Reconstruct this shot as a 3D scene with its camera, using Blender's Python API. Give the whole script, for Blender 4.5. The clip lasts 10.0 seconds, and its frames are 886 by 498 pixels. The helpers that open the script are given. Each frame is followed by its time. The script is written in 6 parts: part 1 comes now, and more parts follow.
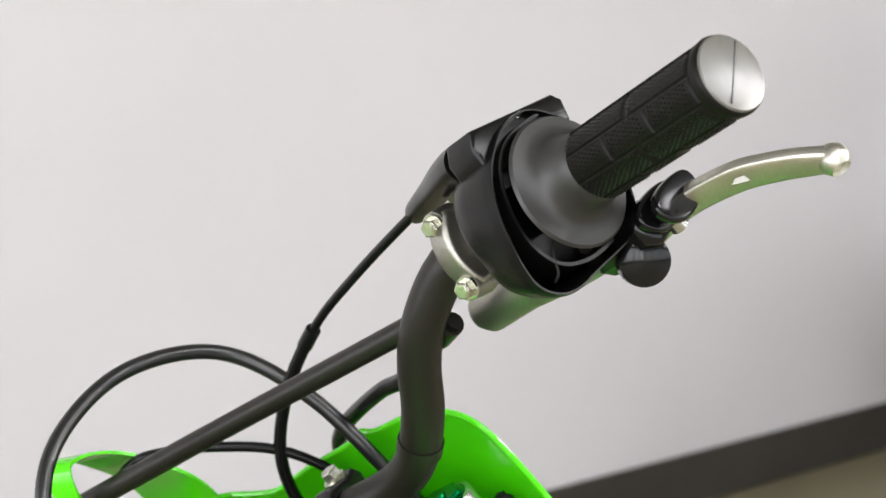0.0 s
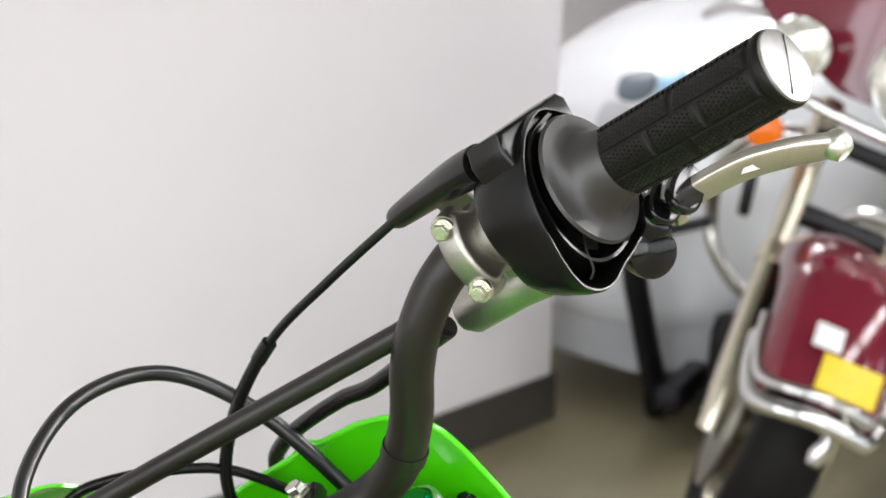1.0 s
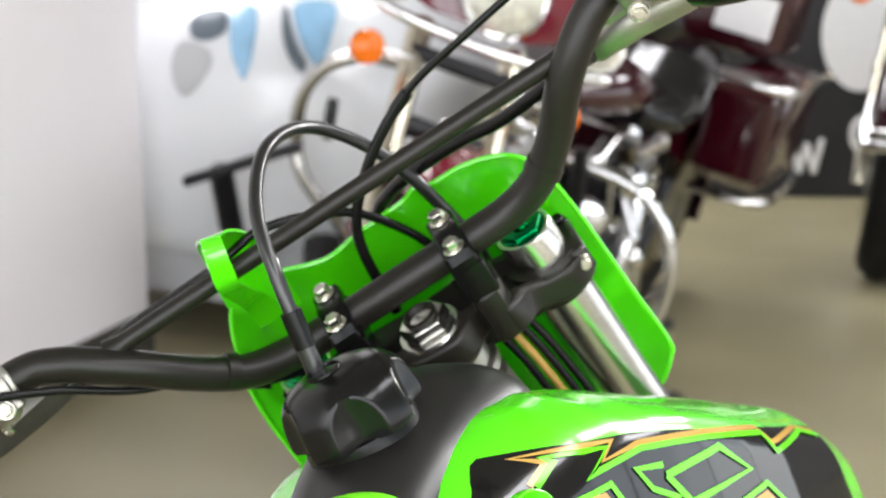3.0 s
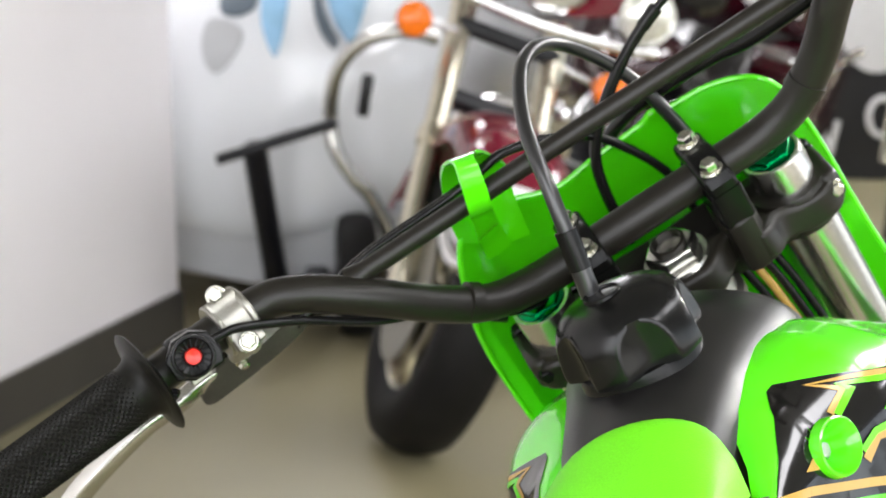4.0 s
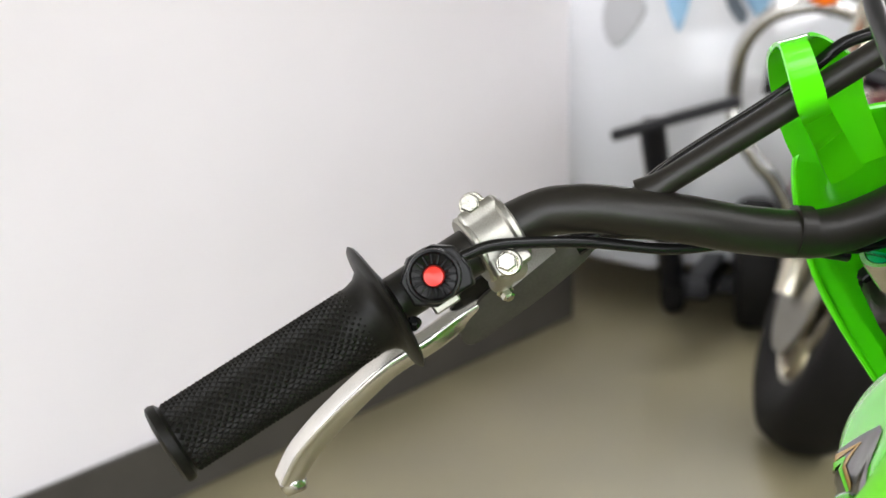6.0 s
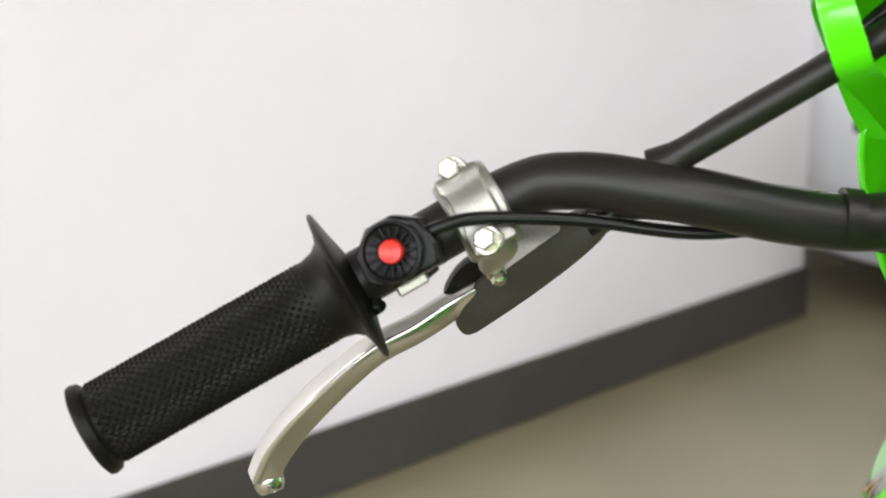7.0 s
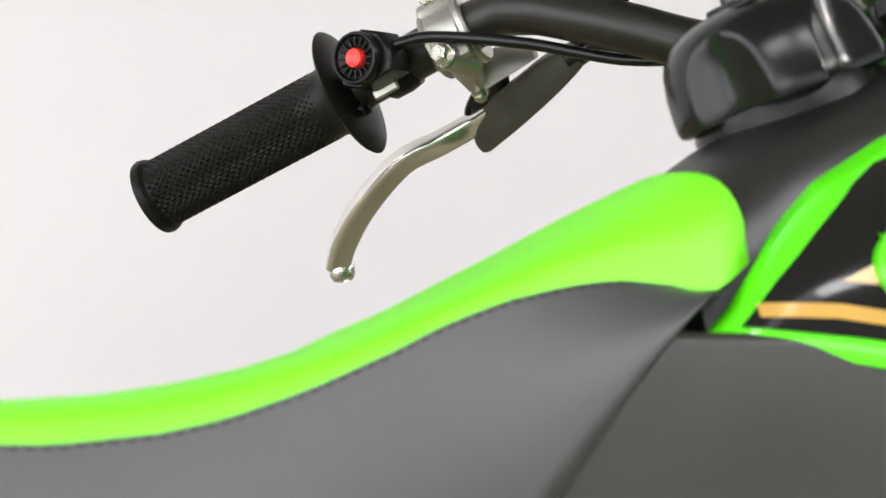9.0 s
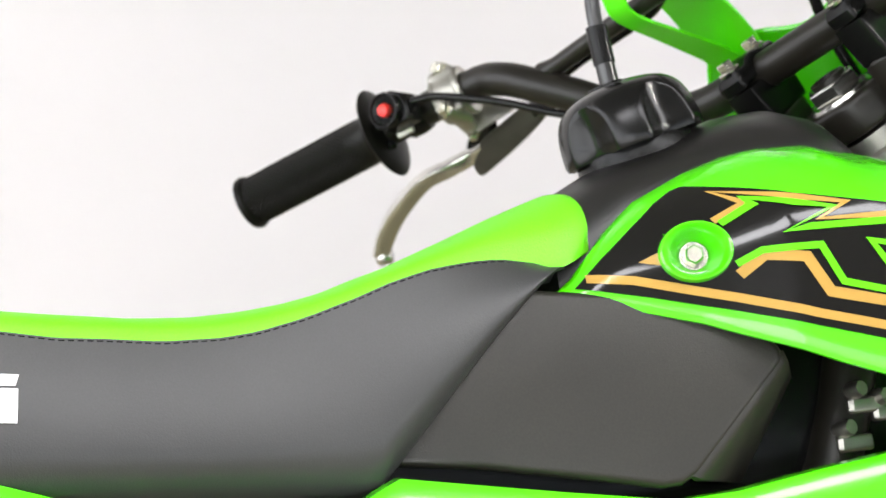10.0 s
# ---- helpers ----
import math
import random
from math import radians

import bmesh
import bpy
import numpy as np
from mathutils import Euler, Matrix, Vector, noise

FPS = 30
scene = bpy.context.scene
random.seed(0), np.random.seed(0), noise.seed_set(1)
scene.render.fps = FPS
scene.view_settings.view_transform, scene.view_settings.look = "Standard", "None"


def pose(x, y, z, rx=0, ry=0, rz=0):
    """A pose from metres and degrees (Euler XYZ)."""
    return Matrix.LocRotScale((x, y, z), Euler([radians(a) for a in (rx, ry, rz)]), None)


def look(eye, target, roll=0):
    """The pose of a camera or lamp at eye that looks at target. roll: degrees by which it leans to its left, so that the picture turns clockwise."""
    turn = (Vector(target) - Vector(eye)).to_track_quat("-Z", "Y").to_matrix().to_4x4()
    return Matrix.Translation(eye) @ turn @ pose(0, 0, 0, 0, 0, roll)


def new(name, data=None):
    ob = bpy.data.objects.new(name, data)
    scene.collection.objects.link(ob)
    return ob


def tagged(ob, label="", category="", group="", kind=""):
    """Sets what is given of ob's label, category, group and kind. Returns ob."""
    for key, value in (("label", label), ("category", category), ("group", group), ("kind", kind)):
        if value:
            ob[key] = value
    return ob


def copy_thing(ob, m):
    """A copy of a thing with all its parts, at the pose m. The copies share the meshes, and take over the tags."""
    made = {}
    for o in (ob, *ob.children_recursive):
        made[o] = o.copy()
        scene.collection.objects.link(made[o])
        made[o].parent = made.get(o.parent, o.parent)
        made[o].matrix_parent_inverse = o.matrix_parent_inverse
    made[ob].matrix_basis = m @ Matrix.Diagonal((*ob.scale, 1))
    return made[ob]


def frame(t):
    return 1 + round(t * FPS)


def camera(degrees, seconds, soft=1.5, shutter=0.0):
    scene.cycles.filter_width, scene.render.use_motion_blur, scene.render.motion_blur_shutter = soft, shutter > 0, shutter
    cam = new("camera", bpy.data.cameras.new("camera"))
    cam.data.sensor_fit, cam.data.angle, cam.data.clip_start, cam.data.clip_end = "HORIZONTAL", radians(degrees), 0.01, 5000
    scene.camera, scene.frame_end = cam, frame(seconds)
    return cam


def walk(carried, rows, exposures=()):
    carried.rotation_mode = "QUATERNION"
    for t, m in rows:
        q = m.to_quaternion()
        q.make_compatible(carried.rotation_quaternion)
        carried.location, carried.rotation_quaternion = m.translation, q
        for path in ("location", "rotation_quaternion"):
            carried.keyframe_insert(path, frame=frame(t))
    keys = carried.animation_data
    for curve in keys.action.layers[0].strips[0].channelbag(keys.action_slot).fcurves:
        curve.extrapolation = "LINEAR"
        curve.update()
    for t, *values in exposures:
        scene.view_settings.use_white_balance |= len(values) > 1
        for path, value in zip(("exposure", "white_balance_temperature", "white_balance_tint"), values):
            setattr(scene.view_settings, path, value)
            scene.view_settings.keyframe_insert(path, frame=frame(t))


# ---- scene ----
from mathutils.bvhtree import BVHTree

# camera and its walk
PATH = [
    (0, (0.6127, -0.7855, 1.3594), (0.0651, 0.0309, 1.1756), 2.13),
    (0.5, (0.5130, -0.8211, 1.3540), (0.0518, 0.0472, 1.1715), 1.79),
    (1, (0.4258, -0.8751, 1.3559), (0.0777, 0.0450, 1.1764), 1.32),
    (1.5, (0.3624, -0.9682, 1.3552), (0.0919, -0.0236, 1.1696), 0.99),
    (2, (0.2912, -1.0966, 1.3264), (0.1093, -0.1314, 1.1383), 0.87),
    (2.2, (0.2580, -1.1331, 1.3092), (0.1042, -0.1628, 1.1225), 0.61),
    (3.3, (0.0399, -1.1667, 1.2343), (-0.0136, -0.1858, 1.0475), -0.46),
    (3.5, (0.0104, -1.1598, 1.2271), (-0.0414, -0.1791, 1.0387), -0.40),
    (4, (-0.0746, -1.1222, 1.1975), (-0.1275, -0.1416, 1.0087), -0.46),
    (4.5, (-0.1085, -1.0862, 1.1734), (-0.1840, -0.1070, 0.9852), -0.59),
    (5, (-0.1033, -1.0277, 1.1439), (-0.2370, -0.0551, 0.9540), -0.20),
    (5.5, (-0.0768, -0.9546, 1.1283), (-0.2731, 0.0076, 0.9396), -0.43),
    (6, (-0.0394, -0.9015, 1.1124), (-0.3069, 0.0435, 0.9246), -0.26),
    (6.2, (-0.0279, -0.8811, 1.1072), (-0.3218, 0.0561, 0.9195), -0.08),
    (7.3, (0.0561, -0.6962, 1.0706), (-0.3900, 0.1772, 0.8749), 0.88),
    (7.5, (0.0654, -0.6709, 1.0599), (-0.4106, 0.1868, 0.8657), 1.00),
    (8, (0.1425, -0.6559, 1.0492), (-0.4119, 0.1541, 0.8581), 1.37),
    (8.3, (0.2292, -0.6405, 1.0372), (-0.4093, 0.1062, 0.8508), 1.14),
    (8.5, (0.2841, -0.6556, 1.0297), (-0.3862, 0.0629, 0.8443), 0.94),
    (9, (0.3862, -0.6896, 1.0334), (-0.3211, -0.0112, 0.8344), 0.78),
    (9.5, (0.5114, -0.7617, 1.0579), (-0.2117, -0.1007, 0.8575), 0.72),
    (10, (0.7348, -0.8801, 1.1069), (-0.0265, -0.2629, 0.9085), 0.87),
]
cam = camera(25.98, 10.0)
cam.data.dof.use_dof = True
cam.data.dof.focus_distance = 0.90
cam.data.dof.aperture_fstop = 15.0
EXPOSURES = [(0, -0.35), (0.5, -0.3), (1, -0.2), (1.5, -0.08), (2, 0.03), (3.5, -0.05), (5, 0.03), (6, -0.05), (8, -0.09), (9, -0.18), (9.5, -0.15), (10, -0.12)]
walk(cam, [(t, look(eye, target, roll)) for t, eye, target, roll in PATH], EXPOSURES)

# world: the dim remainder of the showroom's daylight
world = bpy.data.worlds.new("world")
scene.world = world
world.use_nodes = True
wn = world.node_tree.nodes
sky = wn.new("ShaderNodeTexSky")
sky.sky_type = "NISHITA"
sky.sun_disc = False
sky.sun_elevation = radians(40)
sky.sun_rotation = radians(120)
wn["Background"].inputs["Strength"].default_value = 0.1
world.node_tree.links.new(sky.outputs["Color"], wn["Background"].inputs["Color"])
LAMP_POWER = 15.5


# ---------- material helpers ----------
def material(name, colour, rough=0.5, metal=0.0, grain=0.0, grain_size=200.0, blotch=0.0, blotch_size=8.0, bump=0.0, bump_size=300.0,
             coat=0.0, spec=0.5, emission=0.0, rough_var=0.0):
    """A surface with grain and blotches in its colour and fine relief, at real-world size."""
    m = bpy.data.materials.new(name)
    m.use_nodes = True
    n, l = m.node_tree.nodes, m.node_tree.links
    b = n["Principled BSDF"]
    b.inputs["Base Color"].default_value = (*colour, 1)
    b.inputs["Roughness"].default_value = rough
    b.inputs["Metallic"].default_value = metal
    b.inputs["Coat Weight"].default_value = coat
    b.inputs["Coat Roughness"].default_value = 0.05
    b.inputs["Specular IOR Level"].default_value = spec
    co = n.new("ShaderNodeTexCoord")
    last = None

    def tex(scale, detail):
        t = n.new("ShaderNodeTexNoise")
        t.inputs["Scale"].default_value = scale
        t.inputs["Detail"].default_value = detail
        l.new(co.outputs["Object"], t.inputs["Vector"])
        return t

    for amount, size, detail in ((blotch, blotch_size, 3), (grain, grain_size, 2)):
        if amount:
            t = tex(size, detail)
            r = n.new("ShaderNodeMapRange")
            r.inputs["From Min"].default_value, r.inputs["From Max"].default_value = 0.3, 0.7
            r.inputs["To Min"].default_value, r.inputs["To Max"].default_value = 1 - amount, 1 + amount
            l.new(t.outputs["Fac"], r.inputs["Value"])
            v = n.new("ShaderNodeVectorMath")
            v.operation = "SCALE"
            if last is None:
                v.inputs[0].default_value = colour
            else:
                l.new(last, v.inputs[0])
            l.new(r.outputs["Result"], v.inputs["Scale"])
            last = v.outputs["Vector"]
    if last is not None:
        l.new(last, b.inputs["Base Color"])
    if rough_var:
        t = tex(blotch_size * 2, 4)
        r = n.new("ShaderNodeMapRange")
        r.inputs["To Min"].default_value, r.inputs["To Max"].default_value = max(0.02, rough - rough_var), rough + rough_var
        l.new(t.outputs["Fac"], r.inputs["Value"])
        l.new(r.outputs["Result"], b.inputs["Roughness"])
    if bump:
        t = tex(bump_size, 3)
        k = n.new("ShaderNodeBump")
        k.inputs["Strength"].default_value = bump
        k.inputs["Distance"].default_value = 0.001
        l.new(t.outputs["Fac"], k.inputs["Height"])
        l.new(k.outputs["Normal"], b.inputs["Normal"])
    if emission:
        b.inputs["Emission Color"].default_value = (*colour, 1)
        b.inputs["Emission Strength"].default_value = emission
    return m


WALL_PAINT = material("wall_paint", (0.88, 0.85, 0.865), 0.55, blotch=0.02, blotch_size=1.5, bump=0.15, bump_size=400)
BASE_VINYL = material("base_vinyl", (0.055, 0.050, 0.042), 0.5, blotch=0.12, blotch_size=5, grain=0.08, grain_size=90)
FLOOR_VINYL = material("floor_vinyl", (0.28, 0.25, 0.148), 0.36, blotch=0.1, blotch_size=2.5, grain=0.12, grain_size=160, rough_var=0.1)
# black rubber; the floor's reflection is mixed into this lighter colour
COVER_SHEEN_RUBBER = material("cover_sheen_rubber", (0.055, 0.050, 0.040), 0.5, blotch=0.15, blotch_size=50, grain=0.1, grain_size=700, spec=0.4)
# far and unseen walls, kept dark so black parts reflect less white
DARK_PAINT = material("dark_wall_paint", (0.16, 0.15, 0.15), 0.6, blotch=0.08, blotch_size=1.5, bump=0.15, bump_size=400)
# unseen ceiling, darkened to cut the fill light on black parts
CEILING_TILE = material("ceiling_tile", (0.30, 0.30, 0.29), 0.9, grain=0.08, grain_size=120)
LAMP_GLOW = material("lamp_glow", (0.975, 0.965, 1.0), 0.5, emission=LAMP_POWER)
BAR_PAINT = material("bar_paint", (0.0115, 0.0100, 0.0072), 0.38, grain=0.12, grain_size=900, bump=0.06, bump_size=1500, spec=0.36)
GRIP_RUBBER = material("grip_rubber", (0.0075, 0.0071, 0.0056), 0.40, blotch=0.15, blotch_size=40, grain=0.15, grain_size=700, bump=0.05, bump_size=900, spec=0.15)
RUBBER_SMOOTH = material("rubber_smooth", (0.006, 0.0058, 0.0055), 0.26, blotch=0.08, blotch_size=40, spec=0.30)
BLACK_PLASTIC = material("black_plastic", (0.0045, 0.0045, 0.0042), 0.26, grain=0.15, grain_size=1200, bump=0.08, bump_size=1800, spec=0.20)
# black rubber; its bright sheen is painted in as a lighter grey
END_SHEEN_RUBBER = material("end_sheen_rubber", (0.13, 0.125, 0.11), 0.25, blotch=0.1, blotch_size=60, bump=0.04, bump_size=500, spec=0.9)
FLANGE_SATIN = material("flange_satin", (0.022, 0.021, 0.019), 0.44, blotch=0.1, blotch_size=60, spec=0.7)
HOSE_RUBBER = material("hose_rubber", (0.010, 0.010, 0.010), 0.30, blotch=0.08, blotch_size=40, spec=0.75)
CAP_PLASTIC = material("cap_plastic", (0.0050, 0.0049, 0.0046), 0.20, grain=0.1, grain_size=900, bump=0.05, bump_size=1500, spec=0.30)
GLOSS_BLACK = material("gloss_black", (0.006, 0.006, 0.0065), 0.14, blotch=0.1, blotch_size=30, spec=0.4)
TANK_PLASTIC = material("tank_plastic", (0.0085, 0.0080, 0.0072), 0.36, grain=0.15, grain_size=1100, bump=0.12, bump_size=1500, spec=0.75)
GREEN_PLASTIC = material("green_plastic", (0.095, 0.78, 0.003), 0.26, blotch=0.04, blotch_size=12, bump=0.02, bump_size=600, coat=0.9)
GREEN_VINYL = material("green_vinyl", (0.18, 0.82, 0.010), 0.5, blotch=0.05, blotch_size=15, grain=0.06, grain_size=900, bump=0.25, bump_size=900)
SEAT_VINYL = material("seat_vinyl", (0.046, 0.0465, 0.0465), 0.38, blotch=0.06, blotch_size=14, grain=0.05, grain_size=900, bump=0.12, bump_size=1100)
SIDE_PLASTIC = material("side_plastic", (0.022, 0.0205, 0.016), 0.38, blotch=0.1, blotch_size=18, grain=0.12, grain_size=800, bump=0.15, bump_size=1200)
ALUMINIUM = material("aluminium", (0.40, 0.39, 0.345), 0.42, 1.0, blotch=0.08, blotch_size=60, grain=0.1, grain_size=1500, bump=0.08, bump_size=500)
POLISHED = material("polished_aluminium", (0.62, 0.61, 0.57), 0.24, 1.0, blotch=0.05, blotch_size=40)
LEVER_ALU = material("lever_aluminium", (0.66, 0.65, 0.61), 0.25, 1.0, blotch=0.05, blotch_size=40)
SATIN_LEVER = material("satin_lever", (0.68, 0.66, 0.58), 0.38, 1.0, blotch=0.05, blotch_size=40, grain=0.05, grain_size=900)
ZINC = material("zinc_bolt", (0.60, 0.59, 0.50), 0.27, 1.0, blotch=0.15, blotch_size=120, grain=0.1, grain_size=900)
CHROME = material("chrome", (0.75, 0.75, 0.75), 0.07, 1.0, blotch=0.05, blotch_size=20)
GREEN_ANODISED = material("green_anodised", (0.0, 0.22, 0.06), 0.2, 1.0, blotch=0.1, blotch_size=50)
RED_PLASTIC = material("red_plastic", (0.72, 0.03, 0.02), 0.3, blotch=0.06, blotch_size=120)
DECAL_BLACK = material("decal_black", (0.006, 0.0055, 0.005), 0.16, blotch=0.1, blotch_size=20, spec=0.3, coat=0.5)
DECAL_GOLD = material("decal_gold", (0.50, 0.30, 0.07), 0.17, blotch=0.06, blotch_size=30)
DECAL_GREEN = material("decal_green", (0.13, 0.70, 0.01), 0.17, blotch=0.04, blotch_size=30)
DECAL_WHITE = material("decal_white", (0.8, 0.8, 0.8), 0.35, blotch=0.03, blotch_size=40)


# ---------- mesh helpers ----------
def spline(points, steps=8, closed=False):
    """A smooth line through the points."""
    p = [Vector(v) for v in points]
    n = len(p)
    out = []
    for i in range(n if closed else n - 1):
        a, b, c, d = (p[(i + k) % n] if closed else p[min(max(i + k, 0), n - 1)] for k in (-1, 0, 1, 2))
        for s in range(steps):
            u = s / steps
            out.append(0.5 * (2 * b + (c - a) * u + (2 * a - 5 * b + 4 * c - d) * u * u + (3 * b - a - 3 * c + d) * u ** 3))
    if not closed:
        out.append(p[-1])
    return out


def loft(bm, rings, caps=True, closed=True):
    """Joins rings of equally many points with quads."""
    rows = [[bm.verts.new(v) for v in ring] for ring in rings]
    n = len(rows[0])
    for a, b in zip(rows, rows[1:]):
        for i in range(n if closed else n - 1):
            j = (i + 1) % n
            try:
                bm.faces.new((a[i], a[j], b[j], b[i]))
            except ValueError:
                pass
    if caps and closed:
        for row in (rows[0], rows[-1]):
            try:
                bm.faces.new(row)
            except ValueError:
                pass
    return rows


def tube(bm, line, radius, sides=16, caps=True):
    """A round bar along a line; radius: one number or one for each point."""
    line = [Vector(v) for v in line]
    rad = [radius] * len(line) if isinstance(radius, (int, float)) else list(radius)
    side = None
    rings = []
    for i, p in enumerate(line):
        way = (line[min(i + 1, len(line) - 1)] - line[max(i - 1, 0)]).normalized()
        if side is None:
            side = way.cross(Vector((0, 0, 1)) if abs(way.z) < 0.9 else Vector((1, 0, 0))).normalized()
        side = (side - way * side.dot(way)).normalized()
        up = way.cross(side)
        rings.append([p + rad[i] * (side * math.cos(2 * math.pi * k / sides) + up * math.sin(2 * math.pi * k / sides)) for k in range(sides)])
    return loft(bm, rings, caps)


def frame_along(origin, way, hint=(0, 0, 1)):
    """A pose whose z axis is way and whose x axis lies near hint."""
    z = Vector(way).normalized()
    x = Vector(hint) - z * Vector(hint).dot(z)
    x = x.normalized() if x.length > 1e-6 else z.orthogonal().normalized()
    y = z.cross(x)
    return Matrix(((x.x, y.x, z.x, origin[0]), (x.y, y.y, z.y, origin[1]), (x.z, y.z, z.z, origin[2]), (0, 0, 0, 1)))


def lathe(bm, profile, sides=24, m=Matrix()):
    """A turned shape: profile is a list of (radius, height) along the z axis of m."""
    rings = [[m @ Vector((max(r, 1e-5) * math.cos(2 * math.pi * k / sides), max(r, 1e-5) * math.sin(2 * math.pi * k / sides), h)) for k in range(sides)]
             for r, h in profile]
    return loft(bm, rings)


def slab(bm, outline, depth, m=Matrix(), bevel=0.0):
    """A flat outline (x, y) with thickness along z, its edges eased by bevel."""
    pts = [Vector((a, b)) for a, b in outline]

    def ring(shrink, h):
        out = []
        for i, p in enumerate(pts):
            a, b = (p - pts[i - 1]).normalized(), (pts[(i + 1) % len(pts)] - p).normalized()
            na, nb = Vector((-a.y, a.x)), Vector((-b.y, b.x))
            n = (na + nb)
            n = n / max(n.length_squared / 2, 0.35)
            q = p + n * shrink
            out.append(m @ Vector((q.x, q.y, h)))
        return out

    area = sum(p.x * q.y - q.x * p.y for p, q in zip(pts, pts[1:] + pts[:1]))
    s = bevel if area > 0 else -bevel
    steps = [i / 4 * math.pi / 2 for i in range(5)] if bevel >= 0.0015 else [0.0, math.pi / 2]
    rings = [ring(s * (1 - math.sin(a)), bevel * (1 - math.cos(a))) for a in steps] + [ring(s * (1 - math.cos(a)), depth - bevel * (1 - math.sin(a))) for a in steps]
    if not bevel:
        rings = [ring(0, 0), ring(0, depth)]
    return loft(bm, rings)


def box(bm, size, m=Matrix(), bevel=0.002):
    x, y, z = (v / 2 for v in size)
    c = min(bevel, x * 0.9, y * 0.9)
    out = [(-x + c, -y), (x - c, -y), (x, -y + c), (x, y - c), (x - c, y), (-x + c, y), (-x, y - c), (-x, -y + c)]
    return slab(bm, out, size[2], m @ Matrix.Translation((0, 0, -z)), min(bevel, z * 0.9))


def hexagon(r):
    return [(r * math.cos(math.pi / 3 * k), r * math.sin(math.pi / 3 * k)) for k in range(6)]


PLACE = {}


def along(table, y):
    """The value at y in a table of (y, value), on straight lines between its rows."""
    rows = sorted(table)
    if y <= rows[0][0]:
        return rows[0][1]
    for (a, u), (b, v) in zip(rows, rows[1:]):
        if y <= b:
            return u + (v - u) * (y - a) / (b - a)
    return rows[-1][1]


def part(name, bm, mat, parent=None, label="", m=None, smooth=40):
    """One mesh object, a part of parent (or a thing of its own), at the world pose m (its parent's if none is given)."""
    bmesh.ops.recalc_face_normals(bm, faces=bm.faces)
    me = bpy.data.meshes.new(name)
    bm.to_mesh(me)
    bm.free()
    for mt in mat if isinstance(mat, (list, tuple)) else [mat]:
        me.materials.append(mt)
    if smooth:
        for p in me.polygons:
            p.use_smooth = True
        me.set_sharp_from_angle(angle=radians(smooth))
    ob = new(name, me)
    base = PLACE.get(parent, Matrix())
    w = base if m is None else m
    PLACE[ob] = w
    if parent:
        ob.parent = parent
    ob.matrix_basis = base.inverted() @ w
    if label:
        ob["label"] = label
    return ob


def thing(name, m, label, category, group="", kind=""):
    """An Empty at the base of a thing, that holds its parts."""
    ob = new(name)
    ob.empty_display_size = 0.05
    ob.matrix_basis = m
    PLACE[ob] = m
    return tagged(ob, label, category, group, kind)


# ---------- the room ----------
WALL_AT, WALL_WAY = Vector((-1.0539, 3.8656, 0)), Vector((0.2284, 0.9736, 0))
WALL_OUT = Vector((0.9736, -0.2284, 0))
CEILING = 3.0
ROOM = Matrix(((WALL_OUT.x, WALL_WAY.x, 0, WALL_AT.x), (WALL_OUT.y, WALL_WAY.y, 0, WALL_AT.y), (0, 0, 1, 0), (0, 0, 0, 1)))


def block(name, lo, hi, mat, label="", category="", m=ROOM, bevel=0.0, kind="structure"):
    bm = bmesh.new()
    size = [b - a for a, b in zip(lo, hi)]
    mid = [(a + b) / 2 for a, b in zip(lo, hi)]
    box(bm, size, Matrix.Translation(mid), max(bevel, 0.0005))
    ob = part(name, bm, mat, m=m, smooth=0)
    return tagged(ob, label, category, kind=kind)


# room axes: x away from the painted wall, y along it, origin at its far corner on the floor
block("floor", (-3.2, -9.0, -0.1), (9.0, 7.0, 0.0), FLOOR_VINYL, "mottled beige vinyl showroom floor", "floor")
block("ceiling", (-3.2, -9.0, CEILING), (9.0, 7.0, CEILING + 0.1), CEILING_TILE, "dull grey tiled showroom ceiling", "ceiling")
block("wall_west", (-0.16, -9.0, 0.0), (0.0, 0.0, CEILING), WALL_PAINT, "plain off-white painted wall ending in a corner", "wall", bevel=0.004)
block("wall_return", (-3.2, -0.16, 0.0), (-0.162, -0.002, CEILING), WALL_PAINT, "off-white return wall of the recess", "wall")
block("wall_recess", (-3.3, 0.0, 0.0), (-3.2, 7.0, CEILING), WALL_PAINT, "off-white back wall of the recess", "wall")
block("wall_north", (-3.2, 7.0, 0.0), (9.0, 7.1, CEILING), DARK_PAINT, "dark grey far wall of the showroom", "wall")
block("wall_east", (9.0, -9.0, 0.0), (9.1, 7.0, 0.35), DARK_PAINT, "dark grey sill wall under the side glazing", "wall")
block("wall_east", (9.0, -9.0, 2.75), (9.1, 7.0, CEILING), DARK_PAINT, "dark grey lintel over the side glazing", "wall")
for k in range(8):
    y0 = -9.0 + k * (16.0 - 0.12) / 7
    block("mullion", (9.02, y0, 0.35), (9.10, y0 + 0.12, 2.75), BASE_VINYL, "dark metal shopfront mullion", "mullion")
side_sky = bpy.data.lights.new("side_sky_light", "AREA")
side_sky.shape, side_sky.size, side_sky.size_y, side_sky.energy, side_sky.color = "RECTANGLE", 15.8, 2.4, 240.0, (0.88, 0.93, 1.0)
side_lamp = new("side_sky_light", side_sky)
side_lamp.matrix_world = ROOM @ Matrix.Translation((9.2, -1.0, 1.55)) @ Matrix.Rotation(radians(90), 4, "Z") @ Matrix.Rotation(radians(90), 4, "X")
